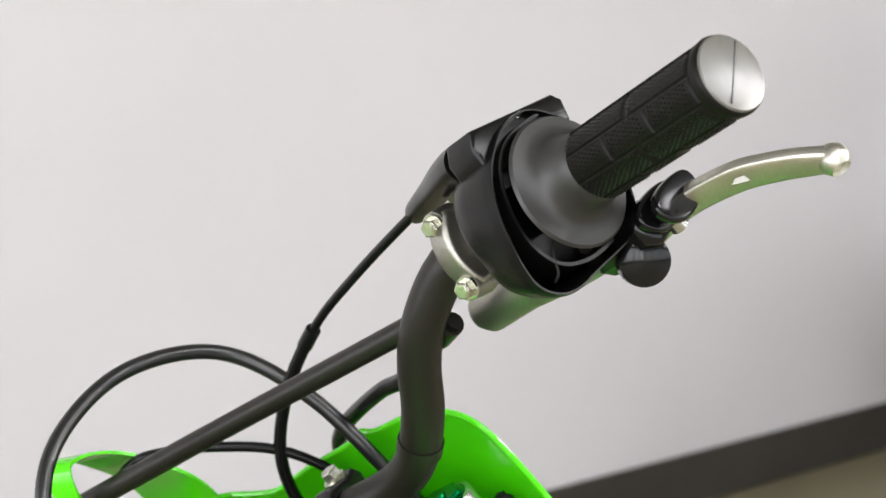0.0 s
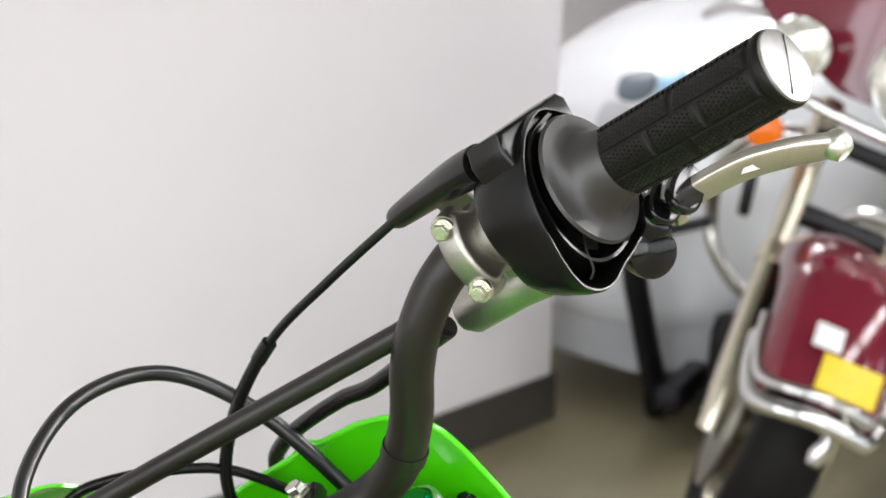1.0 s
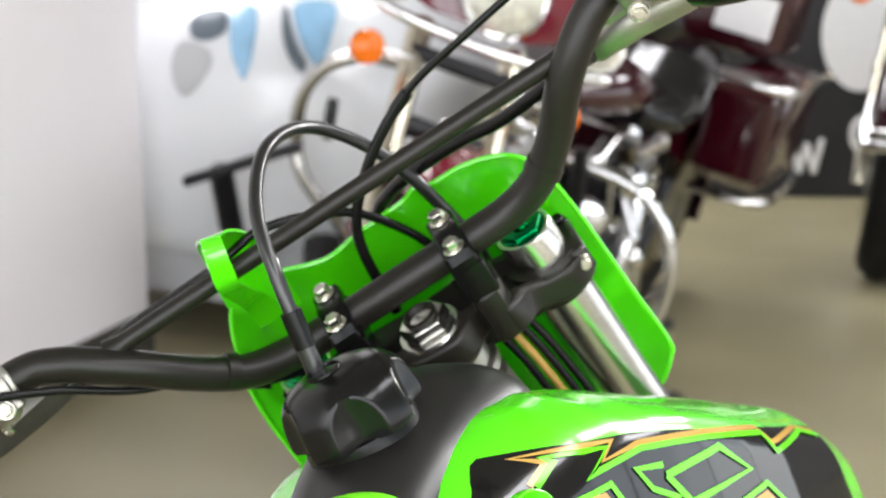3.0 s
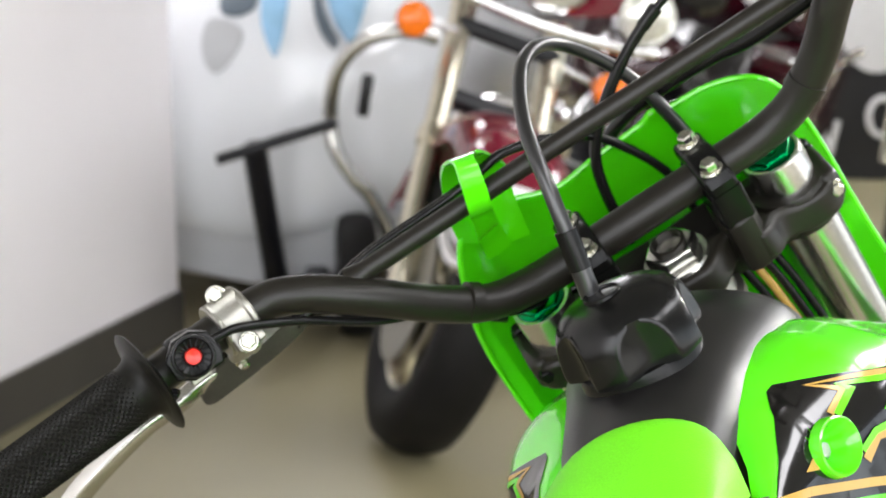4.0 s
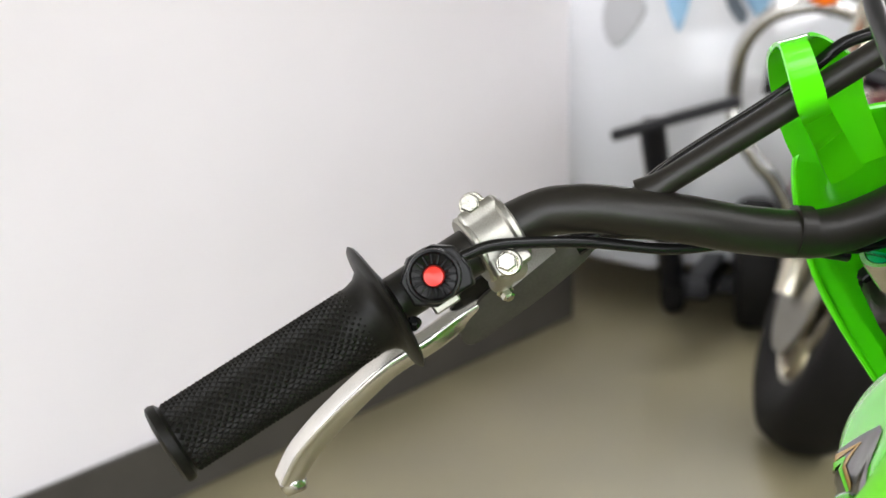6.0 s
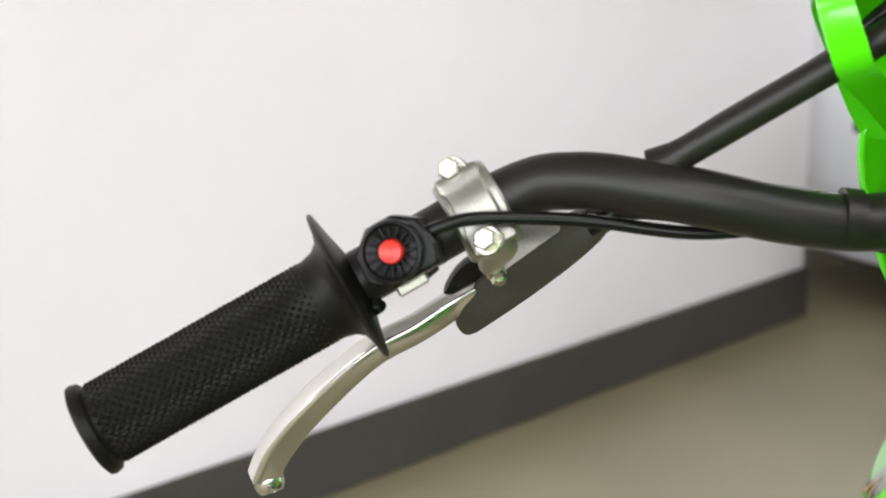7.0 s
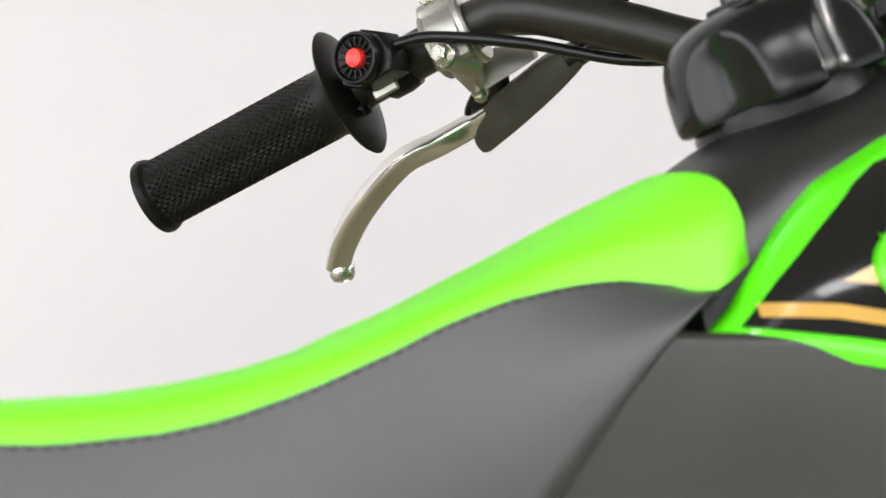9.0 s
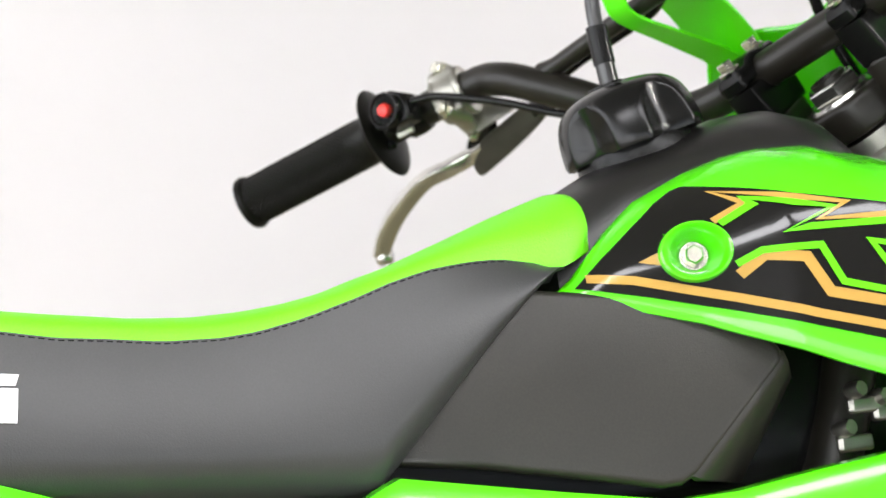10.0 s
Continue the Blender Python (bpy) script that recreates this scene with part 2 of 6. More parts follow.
# shopfront glazing behind, the daylight of the place
SOUTH = -7.0
block("wall_south", (-0.16, SOUTH - 0.2, 0.0), (9.0, SOUTH, 0.35), DARK_PAINT, "dark grey sill wall under the shopfront glazing", "wall")
block("wall_south", (-0.16, SOUTH - 0.2, 2.75), (9.0, SOUTH, CEILING), DARK_PAINT, "dark grey lintel over the shopfront glazing", "wall")
for k in range(6):
    x0 = -0.16 + k * (9.16 - 0.12) / 5
    block("mullion", (x0, SOUTH - 0.14, 0.35), (x0 + 0.12, SOUTH - 0.02, 2.75), BASE_VINYL, "dark metal shopfront mullion", "mullion")
sky_light = bpy.data.lights.new("sky_light", "AREA")
sky_light.shape, sky_light.size, sky_light.size_y, sky_light.energy, sky_light.color = "RECTANGLE", 8.8, 2.4, 370.0, (0.95, 0.955, 1.0)
lamp = new("sky_light", sky_light)
lamp.matrix_world = ROOM @ Matrix.Translation((4.4, SOUTH - 0.16, 1.55)) @ Matrix.Rotation(radians(90), 4, "X")
block("baseboard", (0.002, -8.9, 0.002), (0.012, 0.008, 0.125), BASE_VINYL, "dark grey vinyl baseboard along the wall", "baseboard", bevel=0.003)
block("baseboard", (-3.1, 0.0, 0.002), (0.012, 0.010, 0.125), BASE_VINYL, "dark grey vinyl baseboard round the corner", "baseboard", bevel=0.003)


def ceiling_light(m):
    t = thing("ceiling_light", m, "recessed white fluorescent troffer, lit", "ceiling light", "ceiling lights")
    bm = bmesh.new()
    for a, b in (((1.84, 0.04), (0, 0.31)), ((1.84, 0.04), (0, -0.31)), ((0.04, 0.58), (0.90, 0)), ((0.04, 0.58), (-0.90, 0))):
        box(bm, (a[0], a[1], 0.03), Matrix.Translation((b[0], b[1], -0.015)), 0.003)
    part("frame", bm, DECAL_WHITE, t)
    bm = bmesh.new()
    box(bm, (1.76, 0.57, 0.008), Matrix.Translation((0, 0, -0.012)), 0.002)
    part("diffuser", bm, LAMP_GLOW, t, "glowing prismatic diffuser")
    return t


# the -0.6 and 1.0 rows: unseen lamps added to brighten watercraft and cruisers
LIGHT_SPOTS = [(gx, gy) for gx in (-0.6, 1.0, 3.85) for gy in (-5.4, -3.3, -1.2, 0.9, 3.0) if not (gx < 2 and gy < 0.5 or 0 < gx < 2 and gy < 1)] + [(6.2, 0.0)]
first_light = None
for gx, gy in LIGHT_SPOTS:
    m = ROOM @ pose(gx, gy, CEILING - 0.001, 0, 0, 90)
    first_light = copy_thing(first_light, m) if first_light else ceiling_light(m)
# a display spotlight under the ceiling, whose glint lies on the glossy plastic
SPOT_AT, SPOT_AIM = ROOM @ Vector((4.48, -0.36, 2.75)), Vector((0.05, 0.0, 0.95))
spot_way = (SPOT_AIM - SPOT_AT).normalized()
spotlight = thing("spotlight", Matrix.Translation(SPOT_AT), "black display spotlight hung from the ceiling, lit", "spotlight")
bm = bmesh.new()
lathe(bm, [(0.0, -0.16), (0.05, -0.15), (0.065, -0.10), (0.075, 0.02), (0.070, 0.02), (0.055, -0.06), (0.0, -0.07)], 28, frame_along(SPOT_AT, spot_way, (0, 0, 1)))
part("head", bm, BASE_VINYL, spotlight, m=Matrix())
bm = bmesh.new()
tube(bm, [SPOT_AT - spot_way * 0.10, Vector((*(SPOT_AT - spot_way * 0.10).xy, CEILING - 0.01))], 0.012, 10)
lathe(bm, [(0.0, -0.03), (0.05, -0.03), (0.05, -0.001), (0.0, -0.001)], 24, Matrix.Translation((*(SPOT_AT - spot_way * 0.10).xy, CEILING)))
part("stem", bm, BASE_VINYL, spotlight, m=Matrix())
spot_data = bpy.data.lights.new("spotlight_bulb", "SPOT")
spot_data.energy, spot_data.spot_size, spot_data.spot_blend, spot_data.shadow_soft_size, spot_data.color = 380.0, radians(38), 0.8, 0.04, (1.0, 0.97, 0.90)
spot_lamp = new("spotlight_bulb", spot_data)
spot_lamp.matrix_world = frame_along(SPOT_AT + spot_way * 0.03, -spot_way, (0, 0, 1))

# ---------- the dirt bike ----------
# FRONT: the steered part, x along the handlebar, z along the steering axis; BODY: the leaning frame, y forward, origin at the stem nut
FRONT = Matrix(((0.83593, -0.30915, -0.45352, -0.0227), (0.09714, 0.89652, -0.43222, -0.0083), (0.54016, 0.31567, 0.78009, 1.0192), (0, 0, 0, 1)))
BODY = Matrix.Translation((0, 0, 0.983)) @ Matrix.Rotation(radians(-17), 4, "Z") @ Matrix.Rotation(radians(-21.6), 4, "Y")
bike = thing("dirt_bike", pose(0.25, -0.1, 0), "lime green and black motocross bike leaning on its stand", "motorcycle")

GRIP_WAY = Vector((0.107, -0.040, 0.018)).normalized()
FLANGE = Vector((0.286, -0.028, 0.089))
BAR_R = 0.0112


def bar_line():
    half = [(0.0, 0.002, -0.020), (0.05, 0.002, -0.020), (0.084, 0.001, -0.018), (0.108, -0.003, -0.008), (0.131, -0.007, 0.014), (0.149, -0.010, 0.039), (0.166, -0.010, 0.0570),
            (0.190, -0.006, 0.0730), (0.218, -0.005, 0.0805), tuple(FLANGE), tuple(FLANGE + GRIP_WAY * 0.106)]
    left = [(-0.0, 0.002, -0.020), (-0.05, 0.002, -0.020), (-0.084, 0.001, -0.018), (-0.110, -0.003, -0.008), (-0.135, -0.007, 0.015), (-0.154, -0.010, 0.037), (-0.171, -0.010, 0.0535),
            (-0.193, -0.007, 0.0700), (-0.219, -0.006, 0.0785), (-FLANGE.x, FLANGE.y, FLANGE.z), (-FLANGE.x - GRIP_WAY.x * 0.106, FLANGE.y + GRIP_WAY.y * 0.106, FLANGE.z + GRIP_WAY.z * 0.106)]
    return left[:0:-1] + half


bm = bmesh.new()
tube(bm, spline(bar_line(), 8), BAR_R, 24)
handlebar = part("handlebar", bm, BAR_PAINT, bike, "satin black steel handlebar", FRONT)
bm = bmesh.new()
tube(bm, [(-0.166, -0.003, 0.0560), (-0.160, -0.003, 0.0560), (-0.156, -0.003, 0.0560), (-0.152, -0.0028, 0.0560), (0.0, -0.001, 0.0560), (0.152, -0.0028, 0.0560), (0.156, -0.003, 0.0560), (0.160, -0.003, 0.0560), (0.166, -0.003, 0.0560)],
     [0.0085, 0.0072, 0.0064, 0.0061, 0.0060, 0.0061, 0.0064, 0.0072, 0.0085], 20)
part("crossbar", bm, BAR_PAINT, handlebar)
for s in (-1, 1):
    bm = bmesh.new()
    tube(bm, [(s * 0.1130, -0.0038, -0.0045), (s * 0.1185, -0.0047, 0.0006)], BAR_R + 0.0010, 24)
    part("sleeve", bm, BAR_PAINT, handlebar)

# bar clamps
for s in (-1, 1):
    bm = bmesh.new()
    outl = [(-0.0265, -0.0195), (-0.0275, -0.0130), (-0.0235, -0.0080), (-0.0125, -0.0080), (-0.0080, -0.0056), (0.0, -0.0044), (0.0080, -0.0056), (0.0140, -0.0080), (0.0250, -0.0080), (0.0290, -0.0130), (0.0280, -0.0195)]
    slab(bm, outl, 0.0190, frame_along((s * 0.043 - 0.0095, 0.001, 0), (1, 0, 0), (0, 1, 0)), 0.0030)
    slab(bm, [(-0.0255, -0.0208), (0.0265, -0.0208), (0.0255, -0.0300), (0.0220, -0.0480), (-0.0220, -0.0480), (-0.0250, -0.0300)], 0.0210, frame_along((s * 0.043 - 0.0105, 0.001, 0), (1, 0, 0), (0, 1, 0)), 0.0028)
    clamp = part("bar_clamp", bm, BLACK_PLASTIC, bike, "black cast handlebar clamp", FRONT)
    for y in (-0.0175, 0.019):
        bm = bmesh.new()
        m = Matrix.Translation((s * 0.043, y, -0.0075))
        lathe(bm, [(0.0068, 0), (0.0072, 0.0012), (0.0062, 0.0022)], 20, m)
        slab(bm, hexagon(0.0054), 0.0055, m @ Matrix.Translation((0, 0, 0.002)), 0.0008)
        part("bolt", bm, ZINC, clamp, "zinc-plated flange bolt")

# grips
for s in (-1, 1):
    way = Vector((s * GRIP_WAY.x, GRIP_WAY.y, GRIP_WAY.z))
    at = Vector((s * FLANGE.x, FLANGE.y, FLANGE.z))
    m = FRONT @ frame_along(at, way)
    bm = bmesh.new()
    z0 = -0.004 if s > 0 else 0.0
    neck = [(0.025, z0 + 0.0018), (0.0200, z0 + 0.0040), (0.0178, z0 + 0.008), (0.0166, z0 + 0.012)] if s > 0 else [(0.024, 0.0022), (0.0205, 0.0034), (0.0182, 0.0062), (0.0170, 0.0105)]
    lathe(bm, [(0.0125, z0 - 0.005), (0.020, z0 - 0.0032), (0.0305, z0 - 0.0012), (0.0318, z0), (0.0305, z0 + 0.0012)] + neck + [
               (0.0163, 0.026)] + [(r, z if s > 0 else z + 0.0050) for r, z in ((0.0163, 0.1035), (0.0180 if s > 0 else 0.0186, 0.1050), (0.0183 if s > 0 else 0.0193, 0.1075), (0.0178 if s > 0 else 0.0189, 0.1092),
                                   (0.0165, 0.1103), (0.010, 0.1110), (0.0, 0.1113))], 48)
    grip = part("throttle_grip" if s > 0 else "clutch_grip", bm, GRIP_RUBBER, bike, "black rubber handlebar grip with a flange", m)
    if s > 0:
        bm = bmesh.new()
        lathe(bm, [(0.0305, -0.0058), (0.0323, -0.0042), (0.0312, -0.0026), (0.0270, -0.0019), (0.0225, -0.0006), (0.0203, 0.0026), (0.0190, 0.0065), (0.0181, 0.0110), (0.0175, 0.0150), (0.0166, 0.0172)], 56)
        part("flange", bm, FLANGE_SATIN, grip, "smooth satin black flange")

# seat
SEAT_TOP = [(-0.172, -0.080), (-0.176, -0.068), (-0.183, -0.0605), (-0.192, -0.0600), (-0.202, -0.0630), (-0.226, -0.0710), (-0.254, -0.0815), (-0.271, -0.0875), (-0.293, -0.0955), (-0.313, -0.1010),
            (-0.33, -0.1065), (-0.351, -0.1105), (-0.373, -0.1128), (-0.40, -0.1137), (-0.431, -0.112), (-0.486, -0.105), (-0.55, -0.096), (-0.70, -0.080), (-0.90, -0.070)]
SEAT_SEAM = [(-0.172, -0.090), (-0.185, -0.097), (-0.20, -0.104), (-0.2113, -0.1083), (-0.2245, -0.1039), (-0.2425, -0.1008), (-0.2598, -0.1010), (-0.2819, -0.1036), (-0.303, -0.1088), (-0.3204, -0.1148),
             (-0.3487, -0.1230), (-0.3732, -0.1280), (-0.3908, -0.1296), (-0.42, -0.1292), (-0.448, -0.1258), (-0.4693, -0.1238), (-0.4945, -0.119), (-0.55, -0.109), (-0.70, -0.095), (-0.90, -0.085)]
SEAT_WIDE = [(-0.172, 0.014), (-0.176, 0.030), (-0.185, 0.044), (-0.205, 0.0545), (-0.26, 0.054), (-0.36, 0.054), (-0.45, 0.056), (-0.60, 0.062), (-0.90, 0.064)]


def seat_profile(y):
    return along(SEAT_TOP, y), along(SEAT_SEAM, y), along(SEAT_WIDE, y)


def seat_low(y):
    """The lower edge of the seat's side: the slanted front edge, then the base."""
    return max(-0.1095 + 0.945 * (y + 0.2156), -0.2085) if y > -0.325 else -0.2085 + (-(y + 0.325)) * 0.085


def seat_bulge(u):
    return 0.010 * math.sin(u * math.pi * 0.6) - 0.013 * max(0.0, (u - 0.72) / 0.28) ** 2.2


ys = [-0.172, -0.174, -0.177, -0.181, -0.186, -0.193] + [-0.20 - 0.008 * i for i in range(88)]
bm = bmesh.new()
rings = []
for y in ys:
    top, seam, w = seat_profile(y)
    rings.append([(w * math.sin(a), y, seam + (top - seam) * max(0.0, math.cos(a)) ** 0.62) for a in [math.pi / 2 * (k / 9 - 1) for k in range(19)]])
loft(bm, rings, closed=False)
part("seat_top", bm, GREEN_VINYL, bike, "lime green vinyl seat top", BODY)
for s in (-1, 1):
    bm = bmesh.new()
    rings = []
    for y in [-0.2115] + [v for v in ys if v < -0.2116]:
        top, seam, w = seat_profile(y)
        low = min(seat_low(y), seam - 0.001)
        ring = []
        for k in range(25):
            u = k / 24
            ring.append((s * (w + seat_bulge(u)), y, seam + (low - seam) * u))
        ring.append((s * (w - 0.012), y, low - 0.004))
        rings.append(ring)
    loft(bm, rings, closed=False)
    part("seat_side", bm, SEAT_VINYL, bike, "black vinyl seat side panel", BODY)

# tank
bm = bmesh.new()
rings = []
for y, top, w, drop, dome in ((-0.205, -0.075, 0.040, 0.05, 0.6), (-0.185, -0.060, 0.047, 0.05, 0.6), (-0.165, -0.050, 0.051, 0.045, 0.6), (-0.14, -0.040, 0.054, 0.045, 0.65), (-0.11, -0.030, 0.060, 0.045, 0.8),
                              (-0.085, -0.0225, 0.067, 0.045, 0.95), (-0.06, -0.0195, 0.072, 0.046, 1.0), (-0.04, -0.024, 0.071, 0.045, 1.0), (-0.025, -0.035, 0.064, 0.042, 0.9), (-0.014, -0.060, 0.052, 0.04, 0.8)):
    rings.append([(w * math.sin(a), y, top - drop * (1 - max(0.0, math.cos(a)) ** dome)) for a in [math.pi / 2 * (k / 14 - 1) for k in range(29)]]
                 + [(w, y, top - drop - 0.06), (-w, y, top - drop - 0.06)])
loft(bm, rings)
tank = part("fuel_tank", bm, TANK_PLASTIC, bike, "black textured plastic fuel tank", BODY)
bm = bmesh.new()
m = frame_along((0.0, -0.128, -0.040), (0, -0.27, 1.0), (0, 1, 0))
lathe(bm, [(0.0350, -0.012), (0.0345, 0.002), (0.0335, 0.0055), (0.032, 0.0065)], 40, m)
part("filler_neck", bm, BLACK_PLASTIC, tank)
# fuel cap
CAP = BODY @ frame_along((0.0, -0.129, -0.0315), (0, -0.27, 1.0), (0, 1, 0)) @ Matrix.Rotation(radians(26), 4, "Z")
bm = bmesh.new()
rings = []
for r, h in ((0.0395, -0.0045), (0.0425, -0.0035), (0.0433, -0.001), (0.0432, 0.003), (0.0428, 0.007), (0.0422, 0.011), (0.0413, 0.015), (0.0402, 0.0185), (0.0390, 0.0212), (0.0376, 0.0236), (0.0358, 0.0258), (0.0335, 0.0278),
             (0.0300, 0.0300), (0.024, 0.0322), (0.015, 0.0340), (0.007, 0.0347), (0.0001, 0.0348)):
    ring = []
    for k in range(200):
        a = 2 * math.pi * k / 200
        v = abs(((a / (2 * math.pi) * 5) % 1.0) - 0.5) * 2
        wide = 0.62 * math.sqrt(max(0.0, 1 - (max(0.0, h) / 0.0262) ** 3))
        dip = 0.0085 * max(0.0, 1 - (v / wide) ** 2) * (1 - (max(0.0, h) / 0.0262) ** 3) if wide > v else 0.0
        ring.append(((r - dip) * 0.945 * math.cos(a), (r - dip) * 0.945 * math.sin(a), h))
    rings.append(ring)
loft(bm, rings)
cap = part("fuel_cap", bm, CAP_PLASTIC, bike, "black scalloped fuel filler cap", CAP)
bm = bmesh.new()
lathe(bm, [(0.011, 0.0335), (0.0105, 0.0358), (0.0096, 0.0359), (0.0090, 0.0345)], 32, Matrix.Translation((0, 0.004, 0)))
part("vent_boss", bm, BLACK_PLASTIC, cap)


# ---------- shrouds ----------
SHROUD_TOP = [(-0.226, -0.1235), (-0.215, -0.1205), (-0.205, -0.1140), (-0.184, -0.0930), (-0.161, -0.0740), (-0.134, -0.0605), (-0.108, -0.0535), (-0.094, -0.0515), (-0.066, -0.0520), (-0.03, -0.0610),
              (0.0, -0.0712), (0.047, -0.0905), (0.10, -0.1125), (0.20, -0.154), (0.27, -0.190)]
SHROUD_LOW = [(-0.226, -0.1255), (-0.187, -0.1326), (-0.148, -0.1456), (-0.1125, -0.1621), (-0.088, -0.1741), (-0.070, -0.182), (0.0, -0.212), (0.10, -0.250), (0.20, -0.280), (0.27, -0.290)]
SHROUD_SIDE = [(-0.23, 0.055), (-0.22, 0.0595), (-0.208, 0.0635), (-0.176, 0.076), (-0.15, 0.086), (-0.134, 0.093), (-0.116, 0.1035), (-0.107, 0.109), (-0.0755, 0.120), (-0.03, 0.135), (0.0, 0.143), (0.05, 0.153),
               (0.10, 0.160), (0.20, 0.166), (0.27, 0.160)]
SHROUD_ROLL = [(-0.22, 0.004), (-0.19, 0.016), (-0.165, 0.034), (-0.135, 0.055), (-0.107, 0.060), (-0.07, 0.057), (0.0, 0.063), (0.05, 0.058), (0.10, 0.048), (0.20, 0.03), (0.27, 0.02)]
CUP = (-0.1483, -0.1090)


def shroud_x(y, z):
    """How far the shroud's skin stands from the bike's middle plane: it flares forwards and rolls over to the tank at its top."""
    top, low = along(SHROUD_TOP, y), along(SHROUD_LOW, y)
    u = min(1.0, max(0.0, (top - z) / min(0.055, max(0.012, 0.7 * (top - low)))))
    v = min(1.0, max(0.0, (z - low) / 0.006))
    flat = min(1.0, max(0.0, (y + 0.10) / 0.05))
    roll = (1 - math.sqrt(max(0.0, 1 - (1 - u) ** 2))) * (1 - flat) + (1 - u) ** 2.4 * flat
    return along(SHROUD_SIDE, y) - along(SHROUD_ROLL, y) * roll - 0.002 * (1 - v) ** 2


def in_cup(p):
    """Whether a point lies in the hole of the mounting screw."""
    return math.hypot((p.y - CUP[0]) / 0.0162, (p.z - CUP[1]) / 0.0138) < 1.0


def shroud(s):
    bm = bmesh.new()
    rings = []
    for i in range(120):
        y = -0.2255 + 0.0040 * i
        a, b = along(SHROUD_TOP, y), along(SHROUD_LOW, y)
        ring = []
        for k in range(37):
            z = a + (b - a) * (k / 36) ** 1.6
            ring.append((s * shroud_x(y, z), y, z))
        ring += [(x - s * 0.0025, y, z) for x, y, z in ring[::-1]]
        rings.append(ring)
    loft(bm, rings)
    bmesh.ops.delete(bm, geom=[f for f in bm.faces if in_cup(f.calc_center_median())], context="FACES")
    return part("radiator_shroud", bm, GREEN_PLASTIC, bike, "glossy lime green plastic radiator shroud with black graphics", BODY)


def decal(parent, s, outline, lift, mat, name="decal"):
    """A thin printed patch on a shroud, outline in (y, z)."""
    bm = bmesh.new()
    vs = [bm.verts.new((0, y, z)) for y, z in outline]
    f = bm.faces.new(vs)
    bmesh.ops.triangulate(bm, faces=[f])
    for _ in range(4):
        long = [e for e in bm.edges if e.calc_length() > 0.007]
        if long:
            bmesh.ops.subdivide_edges(bm, edges=long, cuts=1)
            bmesh.ops.triangulate(bm, faces=bm.faces[:])
    bmesh.ops.delete(bm, geom=[f for f in bm.faces if in_cup(f.calc_center_median())], context="FACES")
    for v in bm.verts:
        v.co.x = s * (shroud_x(v.co.y, v.co.z) + lift)
    return part(name, bm, mat, parent)


def stroke(line, width):
    """The outline of a band along a line of (y, z), with mitred corners."""
    p = [Vector(v) for v in line]
    left, right = [], []
    for i, v in enumerate(p):
        a = (p[i] - p[i - 1]).normalized() if i else (p[1] - p[0]).normalized()
        b = (p[i + 1] - p[i]).normalized() if i < len(p) - 1 else a
        n = Vector((-a.y, a.x)) + Vector((-b.y, b.x))
        n = n / max(n.length_squared / 2, 0.45)
        left.append(tuple(v + n * width / 2))
        right.append(tuple(v - n * width / 2))
    return [(left[i], left[i + 1], right[i + 1], right[i]) for i in range(len(p) - 1)]


BLACK_FIELD = [(-0.2074, -0.1202), (-0.1927, -0.1069), (-0.1753, -0.0929), (-0.1575, -0.0792), (-0.1455, -0.0722), (-0.1399, -0.0706), (-0.1208, -0.0772), (-0.0996, -0.0850), (-0.0743, -0.0915), (-0.0564, -0.0960),
               (0.0107, -0.1181), (0.10, -0.1450), (0.195, -0.1712), (0.205, -0.250), (0.10, -0.2240), (0.0, -0.1890), (-0.0678, -0.1651), (-0.0984, -0.1546), (-0.1342, -0.1414), (-0.1728, -0.1295)]
GOLD_BANDS = [([(-0.2015, -0.1158), (-0.1798, -0.1199), (-0.1337, -0.1347), (-0.0979, -0.1484), (-0.0667, -0.1586), (0.05, -0.199), (0.14, -0.230)], 0.0046),
              ([(-0.1371, -0.0940), (-0.1208, -0.0866), (-0.1325, -0.0770), (-0.1002, -0.0871), (-0.0769, -0.0932), (-0.0916, -0.1005), (-0.0578, -0.1023), (0.0077, -0.1190), (0.0791, -0.1390), (0.0885, -0.1535), (0.155, -0.1605),
                (0.19, -0.1740)], 0.0036),
              ([(-0.1307, -0.1237), (-0.1186, -0.1152), (-0.1002, -0.1191), (-0.0912, -0.1382), (-0.0651, -0.1462), (-0.0065, -0.1740), (0.0540, -0.1774), (0.0730, -0.1990), (0.114, -0.2150)], 0.0055)]
GREEN_BANDS = [([(-0.1347, -0.0960), (-0.1186, -0.0878), (-0.1211, -0.0838), (-0.1014, -0.0902), (-0.0838, -0.0949), (-0.1089, -0.1051), (-0.0965, -0.1040), (-0.0585, -0.1055), (0.0077, -0.1228), (0.0791, -0.1433), (0.0879, -0.1597),
                 (0.1594, -0.1649), (0.19, -0.1780)], 0.0036),
               ([(-0.1315, -0.1181), (-0.1196, -0.1128), (-0.0928, -0.1140), (-0.0846, -0.1339), (-0.0642, -0.1408), (-0.0065, -0.1685), (0.0581, -0.1709), (0.0771, -0.1917), (0.114, -0.2088)], 0.0036),
               ([(-0.0451, -0.1210), (-0.0685, -0.1148), (-0.0605, -0.1300), (-0.0400, -0.1440)], 0.0036),
               ([(-0.0451, -0.1276), (0.0159, -0.1320), (0.0438, -0.1566), (-0.0316, -0.1502), (-0.0451, -0.1276)], 0.0046)]
